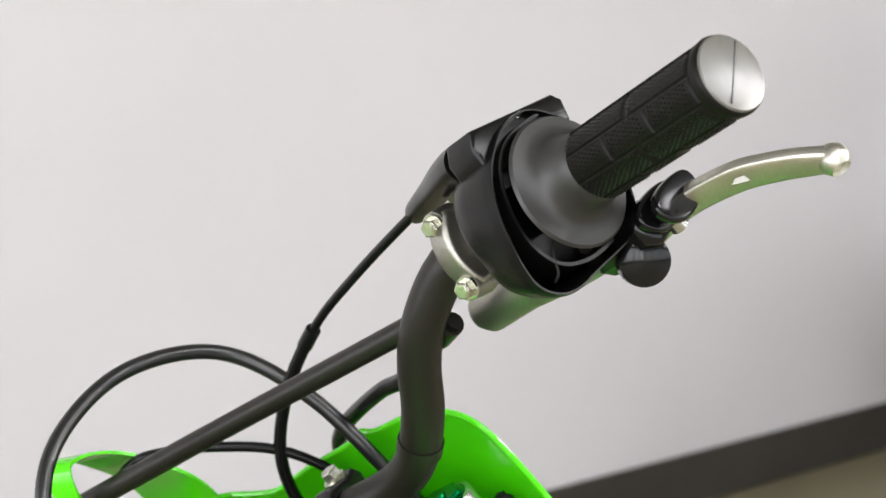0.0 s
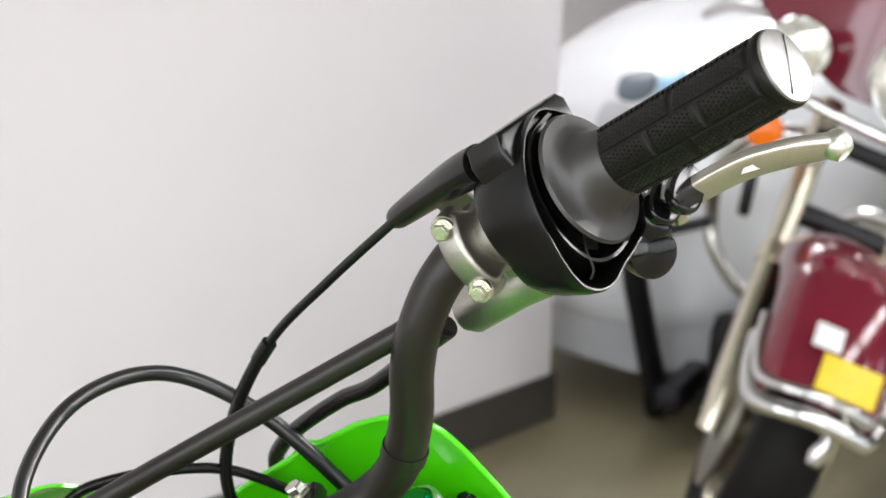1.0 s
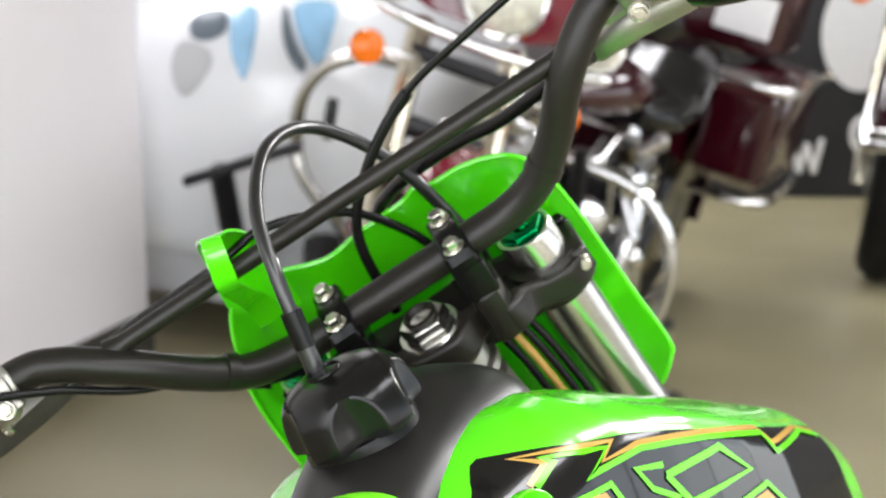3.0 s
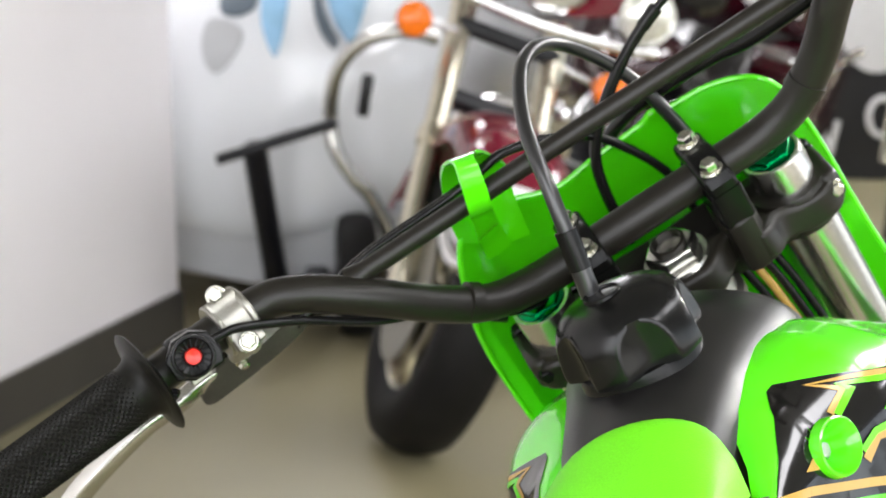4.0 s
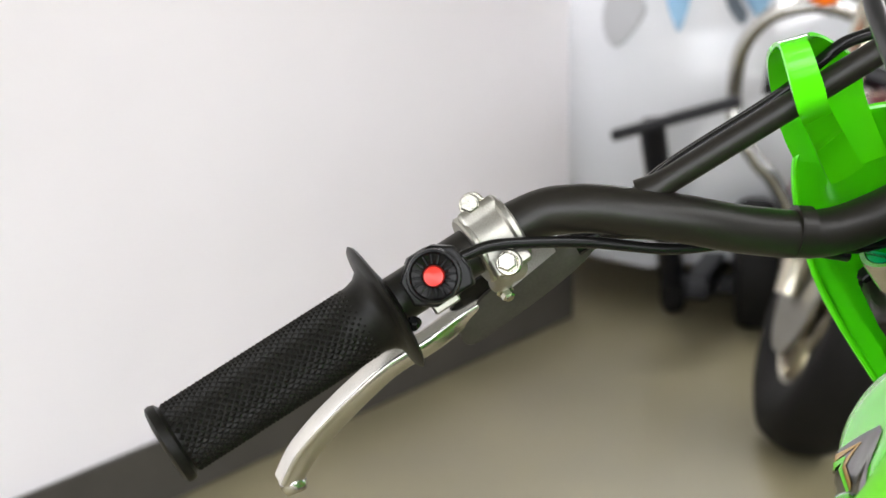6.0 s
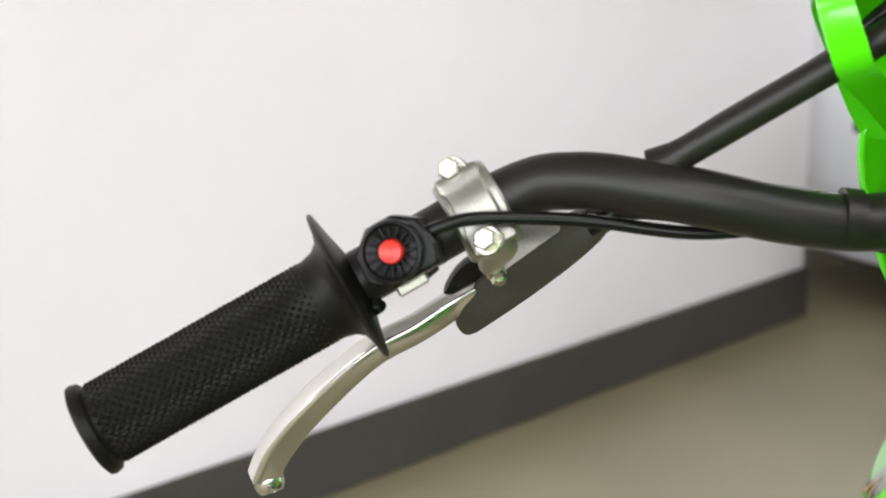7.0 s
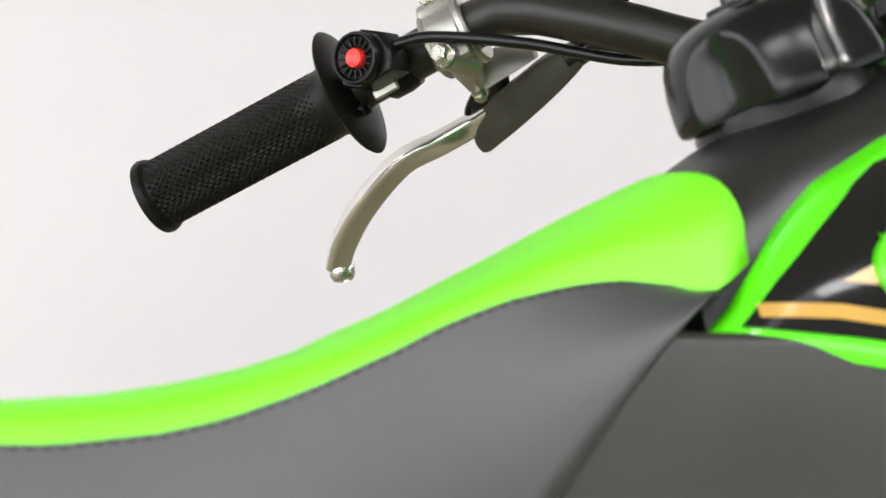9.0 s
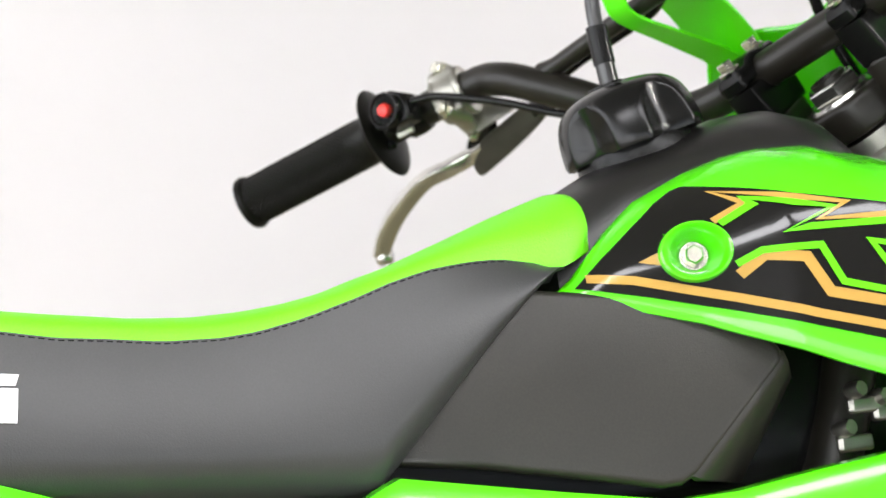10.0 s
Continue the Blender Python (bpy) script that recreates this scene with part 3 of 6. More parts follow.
for s in (1, -1):
    sh = shroud(s)
    decal(sh, s, BLACK_FIELD if s > 0 else BLACK_FIELD[::-1], 0.0010, DECAL_BLACK, "black_graphic")
    for bands, lift, mat, name in ((GOLD_BANDS, 0.0015, DECAL_GOLD, "gold_stripe"), (GREEN_BANDS, 0.0020, DECAL_GREEN, "green_stripe")):
        for line, width in bands:
            for n, quad in enumerate(stroke(line, width)):
                decal(sh, s, quad, lift + 0.00003 * n, mat, name)
    decal(sh, s, [(-0.1763, -0.1109), (-0.1588, -0.1040), (-0.1578, -0.1161)], 0.0013, DECAL_GOLD, "gold_stripe")
    # recessed mounting screw
    bm = bmesh.new()
    m = frame_along((s * 0.0862, CUP[0], CUP[1]), (s * 0.925, -0.37, 0.06), (0, 0, 1))
    lathe(bm, [(0.0, -0.0130), (0.0088, -0.0128), (0.0110, -0.0105), (0.0150, -0.002), (0.0180, 0.0040), (0.0198, 0.0056), (0.0212, 0.0050), (0.0220, 0.0025), (0.0222, -0.001), (0.0165, -0.004), (0.0128, -0.0115), (0.0100, -0.0145), (0.0, -0.0145)], 48, m @ Matrix.Diagonal((0.72, 0.88, 1, 1)))
    part("screw_recess", bm, GREEN_PLASTIC, sh)
    hex_bolt_at = m @ Matrix.Translation((0, 0, -0.0125))
    bm = bmesh.new()
    lathe(bm, [(0.0082, 0), (0.0086, 0.001), (0.0074, 0.0024)], 24, hex_bolt_at)
    slab(bm, hexagon(0.0052), 0.0058, hex_bolt_at @ Matrix.Translation((0, 0, 0.002)), 0.0008)
    part("screw", bm, ZINC, sh, "bright flange screw")

# ---------- side panels below ----------
def side_panel(s):
    out = [(-0.231, -0.118), (-0.1872, -0.1250), (-0.1597, -0.1330), (-0.1326, -0.1445), (-0.112, -0.1570), (-0.1085, -0.1625), (-0.1090, -0.1692), (-0.1596, -0.2205), (-0.1674, -0.2247), (-0.1774, -0.2252), (-0.21, -0.2172), (-0.2668, -0.2046), (-0.3135, -0.1975)]
    bm = bmesh.new()
    slab(bm, out[::s], 0.010, frame_along((s * 0.053, 0, 0), (s, 0, 0), (0, 1, 0)) @ Matrix.Diagonal((1, s, 1, 1)), 0.0045)
    for v in bm.verts:
        v.co.x += s * 0.25 * (v.co.y + 0.22)
    p = part("side_panel", bm, SIDE_PLASTIC, bike, "dark grey plastic side panel", BODY)
    bm = bmesh.new()
    loft(bm, [[(s * x, y, z) for x, y, z in ring] for ring in (
        [(0.0890, -0.112, -0.163), (0.0895, -0.110, -0.169), (0.0765, -0.161, -0.2215), (0.0750, -0.165, -0.2205)],
        [(0.0870, -0.1065, -0.163), (0.0880, -0.1050, -0.169), (0.0750, -0.156, -0.2235), (0.0730, -0.160, -0.2235)],
        [(0.040, -0.078, -0.168), (0.040, -0.075, -0.174), (0.040, -0.115, -0.226), (0.038, -0.119, -0.226)])])
    part("panel_return", bm, SIDE_PLASTIC, p)
    return p


def lower_cowl(s):
    """The green cover under the seat and side panel."""
    bm = bmesh.new()
    rings = []
    for y, z, d in ((-0.62, -0.156, 0.05), (-0.5018, -0.1875, 0.05), (-0.4752, -0.1970, 0.05), (-0.44, -0.2060, 0.05), (-0.36, -0.2130, 0.045), (-0.330, -0.2125, 0.045), (-0.3196, -0.2075, 0.045), (-0.312, -0.2046, 0.05),
                    (-0.2289, -0.2205, 0.05), (-0.1706, -0.2310, 0.05), (-0.1377, -0.2300, 0.05), (-0.0896, -0.2239, 0.05), (-0.0404, -0.2187, 0.05), (0.06, -0.215, 0.05)):
        x = 0.063 + 0.10 * max(0, y + 0.3)
        rings.append([(s * (x - 0.010), y, z), (s * (x - 0.002), y, z - 0.001), (s * (x + 0.001), y, z - 0.006), (s * (x + 0.003), y, z - d * 0.5), (s * (x - 0.003), y, z - d), (s * (x - 0.012), y, z - d)])
    loft(bm, rings)
    return part("lower_cowl", bm, GREEN_PLASTIC, bike, "lime green plastic lower cowl", BODY)


for s in (1, -1):
    side_panel(s), lower_cowl(s)
# the dark innards between the panels
bm = bmesh.new()
box(bm, (0.07, 0.42, 0.12), Matrix.Translation((0, -0.14, -0.19)), 0.01)
part("airbox", bm, BLACK_PLASTIC, bike, "black airbox behind the panels", BODY)
bm = bmesh.new()
for i, (y, z) in enumerate(((-0.045, -0.185), (-0.030, -0.190), (-0.055, -0.205))):
    lathe(bm, [(0.004, -0.01), (0.005, 0.0), (0.004, 0.006)], 16, frame_along((0.052, y, z), (1, 0.2, 0.1), (0, 0, 1)))
    box(bm, (0.008, 0.022, 0.009), Matrix.Translation((0.05, y + 0.006, z - 0.008)), 0.002)
part("radiator_fitting", bm, ALUMINIUM, bike, "grey radiator hose fittings", BODY)
# the seat's white print
def on_seat(y, z):
    _, seam, w = seat_profile(y)
    return w + seat_bulge((seam - z) / (seam - seat_low(y))) + 0.0006


for y0, y1, z0, z1 in ((-0.4973, -0.4889, -0.1390, -0.1443), (-0.4979, -0.4900, -0.1455, -0.1615), (-0.5280, -0.5060, -0.1370, -0.1600)):
    bm = bmesh.new()
    loft(bm, [[(on_seat(y, z) + lift, y, z) for y, z in ((y0, z0), (y1, z0 - 0.0010), (y1 - 0.0022, z1 - 0.0008), (y0 - 0.0020, z1))] for lift in (0.0, 0.0004)])
    part("seat_print", bm, DECAL_WHITE, bike, "plain white printed bar on the seat", BODY)
# seam stitching along the seat
bm = bmesh.new()
y = -0.214
while y > -0.60:
    for s in (-1, 1):
        t0, m0, w0 = seat_profile(y)
        t1, m1, w1 = seat_profile(y - 0.0028)
        tube(bm, [(s * (w0 + 0.0006), y, m0 - 0.0012), (s * (w1 + 0.0006), y - 0.0028, m1 - 0.0012)], 0.00028, 5)
    y -= 0.0045
st = part("stitching", bm, BLACK_PLASTIC, bike, "", BODY)
st["kind"] = "stuff"
# ---------- throttle side ----------
def grip_pose(s):
    """x up, y back (right) or forward (left), z outwards along the grip, origin at the flange."""
    return frame_along(Vector((s * FLANGE.x, FLANGE.y, FLANGE.z)), (s * GRIP_WAY.x, GRIP_WAY.y, GRIP_WAY.z))


THROTTLE = FRONT @ grip_pose(1)
CLUTCH = FRONT @ grip_pose(-1)


def hex_bolt(m, parent, r=0.0042, height=0.005, mat=None, name="bolt", washer=0.0062):
    bm = bmesh.new()
    lathe(bm, [(washer - 0.0004, 0), (washer, 0.0006), (washer - 0.0006, 0.0016)], 20, m)
    slab(bm, hexagon(r), height, m @ Matrix.Translation((0, 0, 0.0012)), 0.0007)
    lathe(bm, [(r * 0.62, 0.0), (r * 0.6, 0.0006)], 14, m @ Matrix.Translation((0, 0, height + 0.0010)))
    return part(name, bm, mat or ZINC, parent)


# housing round the throttle tube: an open collar with a drooping lobe and a squared cable box on top
COLLAR = [(0.035, -0.0165), (0.0386, 0.002), (0.035, 0.017), (0.028, 0.0295), (0.016, 0.040), (0.002, 0.0475), (-0.010, 0.0520), (-0.0214, 0.0530), (-0.031, 0.0465), (-0.036, 0.0355), (-0.0375, 0.020), (-0.0395, 0.004),
          (-0.0395, -0.012), (-0.030, -0.027), (-0.010, -0.0355), (0.012, -0.033)]
rim_line = [Vector((v.x, v.y)) for v in spline([(x, y, 0) for x, y in COLLAR], 4, True)]
bm = bmesh.new()
rings = []
for grow, z in ((0.80, -0.0445), (0.90, -0.0435), (0.965, -0.039), (1.0, -0.030), (1.012, -0.016), (1.0, -0.0085), (0.990, -0.0072), (0.970, -0.0072), (0.958, -0.0085), (0.955, -0.020), (0.93, -0.034), (0.84, -0.0400), (0.5, -0.0405)):
    ring = []
    for v in rim_line:
        lobe = max(0.0, math.cos(math.atan2(v.y, v.x) - 1.95)) ** 4 * max(0.0, min(1.0, (-0.008 - z) / 0.03)) * 0.20
        ring.append((v.x * (grow - lobe), v.y * (grow - lobe) + 0.004 * (1 - grow), z))
    rings.append(ring)
loft(bm, rings)
housing = part("throttle_housing", bm, BLACK_PLASTIC, bike, "black plastic throttle housing with an open collar", THROTTLE)
bm = bmesh.new()
inner_line = spline([(0.030, -0.020, -0.009), (0.033, 0.004, -0.0085), (0.027, 0.021, -0.008), (0.012, 0.033, -0.008), (-0.006, 0.038, -0.008), (-0.022, 0.033, -0.008), (-0.031, 0.018, -0.008), (-0.034, 0.0, -0.008)], 5)
rings = []
for p in inner_line:
    w = Vector((p.x, p.y, 0)).normalized() * 0.0009
    rings.append([p + w, p - w, p - w + Vector((0, 0, -0.028)), p + w + Vector((0, 0, -0.028))])
loft(bm, rings)
part("cable_track", bm, BLACK_PLASTIC, housing, "curved inner wall that guides the cable")
bm = bmesh.new()
lid = [(0.026, 0.024), (0.041, 0.0215), (0.0475, 0.0150), (0.0312, -0.0375), (0.026, -0.0405), (0.0165, -0.036), (0.020, 0.0)]
slab(bm, lid, 0.022, Matrix.Translation((0, 0, -0.034)), 0.0022)
part("cable_box", bm, CAP_PLASTIC, housing)
bm = bmesh.new()
lathe(bm, [(0.0135, -0.044), (0.0135, -0.014), (0.0255, -0.013), (0.026, -0.0105), (0.0135, -0.0095)], 40)
part("throttle_drum", bm, GLOSS_BLACK, housing, "glossy black throttle drum")
bm = bmesh.new()
tube(bm, spline([(-0.012, 0.022, -0.010), (-0.016, 0.032, -0.0085), (-0.0235, 0.037, -0.009), (-0.026, 0.040, -0.012)], 4), 0.0006, 8)
part("cable_end", bm, BAR_PAINT, housing, "dark steel cable end")
hex_bolt(frame_along((-0.036, -0.014, -0.022), (0, -0.4, 1), (1, 0, 0)), housing, 0.0035, 0.003, BLACK_PLASTIC, "screw", 0.006)
# cable boot
bm = bmesh.new()
tube(bm, spline([(0.037, 0.010, -0.036), (0.0355, 0.003, -0.058), (0.031, -0.008, -0.088), (0.0268, -0.0165, -0.117), (0.0262, -0.018, -0.121)], 5),
     [0.0098] * 3 + [0.0096 - 0.0042 * i / 15 for i in range(16)] + [0.0052, 0.0046], 24)
part("cable_boot", bm, RUBBER_SMOOTH, housing, "tapered black rubber cable boot")

# the diamond-patterned rubber of the grips
def grip_ribs(s, rows, turns, length, r):
    """Small raised lozenges round the grip."""
    bm = bmesh.new()
    for i in range(rows):
        h = 0.014 + (length - 0.014) * i / rows
        for k in range(turns):
            a = 2 * math.pi * (k + 0.5 * (i % 2)) / turns
            if s < 0 and abs(math.sin((a - 2.2) / 2)) < 0.13:
                continue
            if s > 0 and (i % 15 in (0, 1) or abs(math.sin(2 * a)) < 0.12):
                continue
            da, dh = math.pi / turns * 0.86, (length - 0.014) / rows * 0.9
            mid = bm.verts.new((r * 1.062 * math.cos(a), r * 1.062 * math.sin(a), h))
            c = [bm.verts.new((r * math.cos(a + u), r * math.sin(a + u), h + v)) for u, v in ((-da, 0), (0, -dh), (da, 0), (0, dh))]
            for j in range(4):
                bm.faces.new((c[j], c[(j + 1) % 4], mid))
    return bm


def curved_block(bm, a0, a1, z0, z1, r0, r1):
    """A raised panel on a round grip, with chamfered sides."""
    n = 5
    e, h = (a1 - a0) * 0.06, (z1 - z0) * 0.05
    rings = []
    for r, d in ((r0, 0.0), (r1 - 0.0002, 0.6), (r1, 1.0)):
        ring = []
        for k in range(n):
            a = a0 + e * d + (a1 - a0 - 2 * e * d) * k / (n - 1)
            ring.append((r * math.cos(a), r * math.sin(a), z0 + h * d))
        for k in range(n - 1, -1, -1):
            a = a0 + e * d + (a1 - a0 - 2 * e * d) * k / (n - 1)
            ring.append((r * math.cos(a), r * math.sin(a), z1 - h * d))
        rings.append(ring)
    rows = [[bm.verts.new(v) for v in ring] for ring in rings]
    for a, b in zip(rows, rows[1:]):
        for i in range(2 * n):
            j = (i + 1) % (2 * n)
            bm.faces.new((a[i], a[j], b[j], b[i]))
    top = rows[-1]
    for k in range(n - 1):
        bm.faces.new((top[k], top[k + 1], top[2 * n - 2 - k], top[2 * n - 1 - k]))


def tread(r):
    """Oblong panels, every other one with small pips, and cross ribs on the upper side."""
    bm = bmesh.new()
    around = 8
    for k in range(around):
        a0, a1 = 2 * math.pi * (k + 0.03) / around, 2 * math.pi * (k + 0.97) / around
        if k == 7:
            for i in range(28):
                z = 0.016 + 0.0031 * i
                curved_block(bm, a0, a1, z, z + 0.0018, r, r + 0.0015)
            continue
        cuts = [0.016, 0.044, 0.073, 0.1030] if k % 2 else [0.016, 0.060, 0.1030]
        for z0, z1 in zip(cuts, cuts[1:]):
            curved_block(bm, a0, a1, z0 + 0.0007, z1 - 0.0007, r, r + 0.0008)
            rows = int((z1 - z0 - 0.004) / 0.0021)
            for v in range(rows):
                for u in range(5):
                    a = a0 + (a1 - a0) * (u + 0.6 + 0.5 * (v % 2)) / 6.0
                    z = z0 + 0.0025 + 0.0021 * v
                    p = [bm.verts.new(((r + 0.0008) * math.cos(a + da), (r + 0.0008) * math.sin(a + da), z + dz)) for da, dz in ((-0.038, 0), (0, -0.00065), (0.038, 0), (0, 0.00065))]
                    q = bm.verts.new(((r + 0.0016) * math.cos(a), (r + 0.0016) * math.sin(a), z))
                    for j in range(4):
                        bm.faces.new((p[j], p[(j + 1) % 4], q))
    return bm


grips = [o for o in bike.children if o.name.endswith("grip")]
for g in grips:
    right = g.name.startswith("throttle")
    pattern = part("grip_pattern", tread(0.0163) if right else grip_ribs(-1, 48, 30, 0.1085, 0.0163), GRIP_RUBBER, g, smooth=0)
    pattern["kind"] = "stuff"
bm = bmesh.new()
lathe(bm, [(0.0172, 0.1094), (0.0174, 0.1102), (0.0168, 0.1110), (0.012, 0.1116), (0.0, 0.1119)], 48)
part("end_cap", bm, END_SHEEN_RUBBER, [g for g in grips if g.name.startswith("throttle")][0], "smooth black end of the grip, its sheen put into a lighter grey")
bm = bmesh.new()
slab(bm, [(-0.0152, -0.0003), (0.0152, -0.0003), (0.0152, 0.0003), (-0.0152, 0.0003)], 0.0008, Matrix.Translation((0, 0.0, 0.1113)) @ Matrix.Rotation(-1.06, 4, "Z"))
part("mould_seam", bm, GLOSS_BLACK, [g for g in grips if g.name.startswith("throttle")][0])
bm = bmesh.new()
for a in (2.15, 2.25):
    tube(bm, [(0.0166 * math.cos(a), 0.0166 * math.sin(a), 0.02), (0.0166 * math.cos(a), 0.0166 * math.sin(a), 0.1)], 0.0011, 8)
part("wear_ridge", bm, GRIP_RUBBER, [g for g in grips if g.name.startswith("clutch")][0])


# ---------- brake lever and master cylinder ----------
def perch_ring(bm, z0, z1, r, bolts, ease=0.0022):
    """A split clamp round the bar, in the grip's axes."""
    pts = []
    for k in range(64):
        a = 2 * math.pi * k / 64
        x, y = r * math.cos(a), r * math.sin(a)
        for bx, by in bolts:
            d = math.atan2(by, bx)
            w = max(0.0, math.cos(a - d)) ** 36
            x += w * (math.hypot(bx, by) + 0.004 - r) * math.cos(a)
            y += w * (math.hypot(bx, by) + 0.004 - r) * math.sin(a)
        pts.append((x, y))
    slab(bm, pts, z1 - z0, Matrix.Translation((0, 0, z0)), ease)


bm = bmesh.new()
outl = []
for k in range(72):
    a = radians(5 * k)
    swell = max(0.0, min(1.0, (a - radians(8)) / radians(24))) * max(0.0, min(1.0, (radians(136) - a) / radians(24)))
    r = 0.0185 + 0.0105 * swell * swell * (3 - 2 * swell)
    outl.append((r * math.cos(a), r * math.sin(a)))
slab(bm, outl, 0.0150, Matrix.Translation((0, 0, -0.0795)), 0.0030)
perch_ring(bm, -0.0660, -0.0560, 0.0165, (), 0.0015)
box(bm, (0.022, 0.024, 0.017), Matrix.Translation((-0.016, -0.012, -0.073)), 0.003)
perch = part("brake_perch", bm, ALUMINIUM, bike, "cast aluminium brake lever perch", THROTTLE)
for x, y in ((0.0222, 0.0190), (-0.0090, 0.0300)):
    hex_bolt(frame_along((x, y, -0.0720), (0.25, 1.0, 0.25), (1, 0, 0)), perch, 0.0046, 0.0048)
    bm = bmesh.new()
    tube(bm, [(x - 0.004, y - 0.014, -0.0755), (x, y, -0.0720)], [0.0074, 0.0066], 20)
    part("bolt_boss", bm, ALUMINIUM, perch)
bm = bmesh.new()
for i in range(3):
    box(bm, (0.0040, 0.0005, 0.0010), frame_along((0.004 - 0.004 * i, 0.0188, -0.070 - 0.002 * i), (0, 1, 0), (1, 0, 0)), 0.0001)
part("cast_mark", bm, DECAL_WHITE, perch)
bm = bmesh.new()
tube(bm, [(-0.033, -0.010, -0.128), (-0.034, -0.011, -0.122), (-0.034, -0.012, -0.090), (-0.038, -0.016, -0.060), (-0.040, -0.018, -0.036)], [0.009, 0.0125, 0.0125, 0.0125, 0.011], 24)
box(bm, (0.024, 0.020, 0.05), Matrix.Translation((-0.028, -0.014, -0.085)), 0.005)
cylinder = part("master_cylinder", bm, ALUMINIUM, bike, "cast aluminium brake master cylinder", THROTTLE)
bm = bmesh.new()
box(bm, (0.022, 0.024, 0.040), Matrix.Translation((-0.043, -0.022, -0.024)) @ Matrix.Rotation(0.15, 4, "X"), 0.006)
ear = [(v.x, v.y) for v in spline([(-0.034, -0.043, 0), (-0.031, -0.028, 0), (-0.033, -0.016, 0), (-0.041, -0.013, 0), (-0.050, -0.022, 0), (-0.050, -0.038, 0), (-0.042, -0.045, 0)], 4, True)]
slab(bm, ear, 0.006, Matrix.Translation((0, 0, -0.006)), 0.002)
slab(bm, ear, 0.006, Matrix.Translation((0, 0, 0.007)), 0.002)
part("lever_bracket", bm, GLOSS_BLACK, cylinder, "glossy black lever bracket")
bm = bmesh.new()
m = frame_along((-0.054, -0.016, -0.020), (-0.15, 0.65, 0.75), (1, 0, 0))
lathe(bm, [(0.0125, -0.006), (0.013, 0.0), (0.0122, 0.0055), (0.0095, 0.0075), (0.0, 0.0082)], 28, m)
part("reservoir_cap", bm, GLOSS_BLACK, cylinder)
bm = bmesh.new()
m = frame_along((-0.0415, -0.030, -0.001), (0.9, 0.25, 0.3), (0, 1, 0))
lathe(bm, [(0.0048, -0.014), (0.0048, 0.005), (0.0040, 0.0065), (0.0, 0.0066)], 20, m)
part("pivot_bolt", bm, POLISHED, cylinder)
bm = bmesh.new()
box(bm, (0.035, 0.0022, 0.030), frame_along((0.016, -0.020, -0.088), (0.1, 0.3, 1), (1, 0, 0)), 0.0008)
part("cable_guide", bm, ALUMINIUM, perch)


def blade(bm, line, heights, thicks, up):
    """A lever blade: a flattened round bar along a line."""
    line = [Vector(v) for v in line]
    rings = []
    for i, p in enumerate(line):
        way = (line[min(i + 1, len(line) - 1)] - line[max(i - 1, 0)]).normalized()
        u = (Vector(up) - way * way.dot(Vector(up))).normalized()
        v = way.cross(u)
        ring = []
        for k in range(28):
            a = 2 * math.pi * k / 28
            ca, sa = math.cos(a), math.sin(a)
            ring.append(p + u * heights[i] * math.copysign(abs(ca) ** 0.55, ca) + v * thicks[i] * math.copysign(abs(sa) ** 0.55, sa))
        rings.append(ring)
    loft(bm, rings)


def lerped(table, n):
    out = []
    for i in range(n):
        u = i / (n - 1) * (len(table) - 1)
        k = min(int(u), len(table) - 2)
        out.append(table[k] + (table[k + 1] - table[k]) * (u - k))
    return out


line = spline([(0.286, 0.006, 0.0365), (0.301, 0.002, 0.0420), (0.320, 0.0, 0.0445), (0.342, -0.001, 0.0435), (0.362, -0.0005, 0.0375), (0.3775, 0.001, 0.0305)], 6)
bm = bmesh.new()
blade(bm, line, lerped([0.0070, 0.0076, 0.0082, 0.0088, 0.0084, 0.0070], len(line)), lerped([0.0048, 0.0040, 0.0038, 0.0038, 0.0038, 0.0042], len(line)), (0, -0.45, 1))
lathe(bm, [(0.0, -0.0068), (0.0045, -0.0060), (0.0072, -0.003), (0.0078, 0.0), (0.0072, 0.003), (0.0055, 0.0058), (0.0048, 0.0064), (0.0044, 0.004), (0.0, 0.003)], 24,
      frame_along((0.3805, 0.0015, 0.0290), (0.30, -0.62, -0.72), (1, 0, 0)))
brake_lever = part("brake_lever", bm, SATIN_LEVER, bike, "satin aluminium front brake lever", FRONT)
bm = bmesh.new()
tri = frame_along((0.342, -0.0048, 0.0440), (0.05, -0.9, 0.42), (1, 0, -0.25))
slab(bm, [(-0.005, -0.0028), (0.005, -0.0028), (0.0, 0.0038)], 0.0012, tri, 0.0004)
part("embossed_mark", bm, ALUMINIUM, brake_lever)
# brake hose
bm = bmesh.new()
tube(bm, spline([(0.175, -0.004, 0.0475), (0.1126, 0.0320, 0.0217), (0.0824, 0.0500, 0.0149), (0.0452, 0.0700, 0.0032), (0.0229, 0.0800, -0.0066), (0.0078, 0.0880, -0.0200), (-0.004, 0.0930, -0.050), (-0.01, 0.093, -0.09)], 8), 0.0046, 16)
part("brake_hose", bm, RUBBER_SMOOTH, bike, "black rubber brake hose", FRONT)
bm = bmesh.new()
tube(bm, [(0.175, -0.004, 0.0475), (0.158, 0.0072, 0.0405)], 0.0062, 16)
part("hose_fitting", bm, BAR_PAINT, cylinder, m=FRONT)

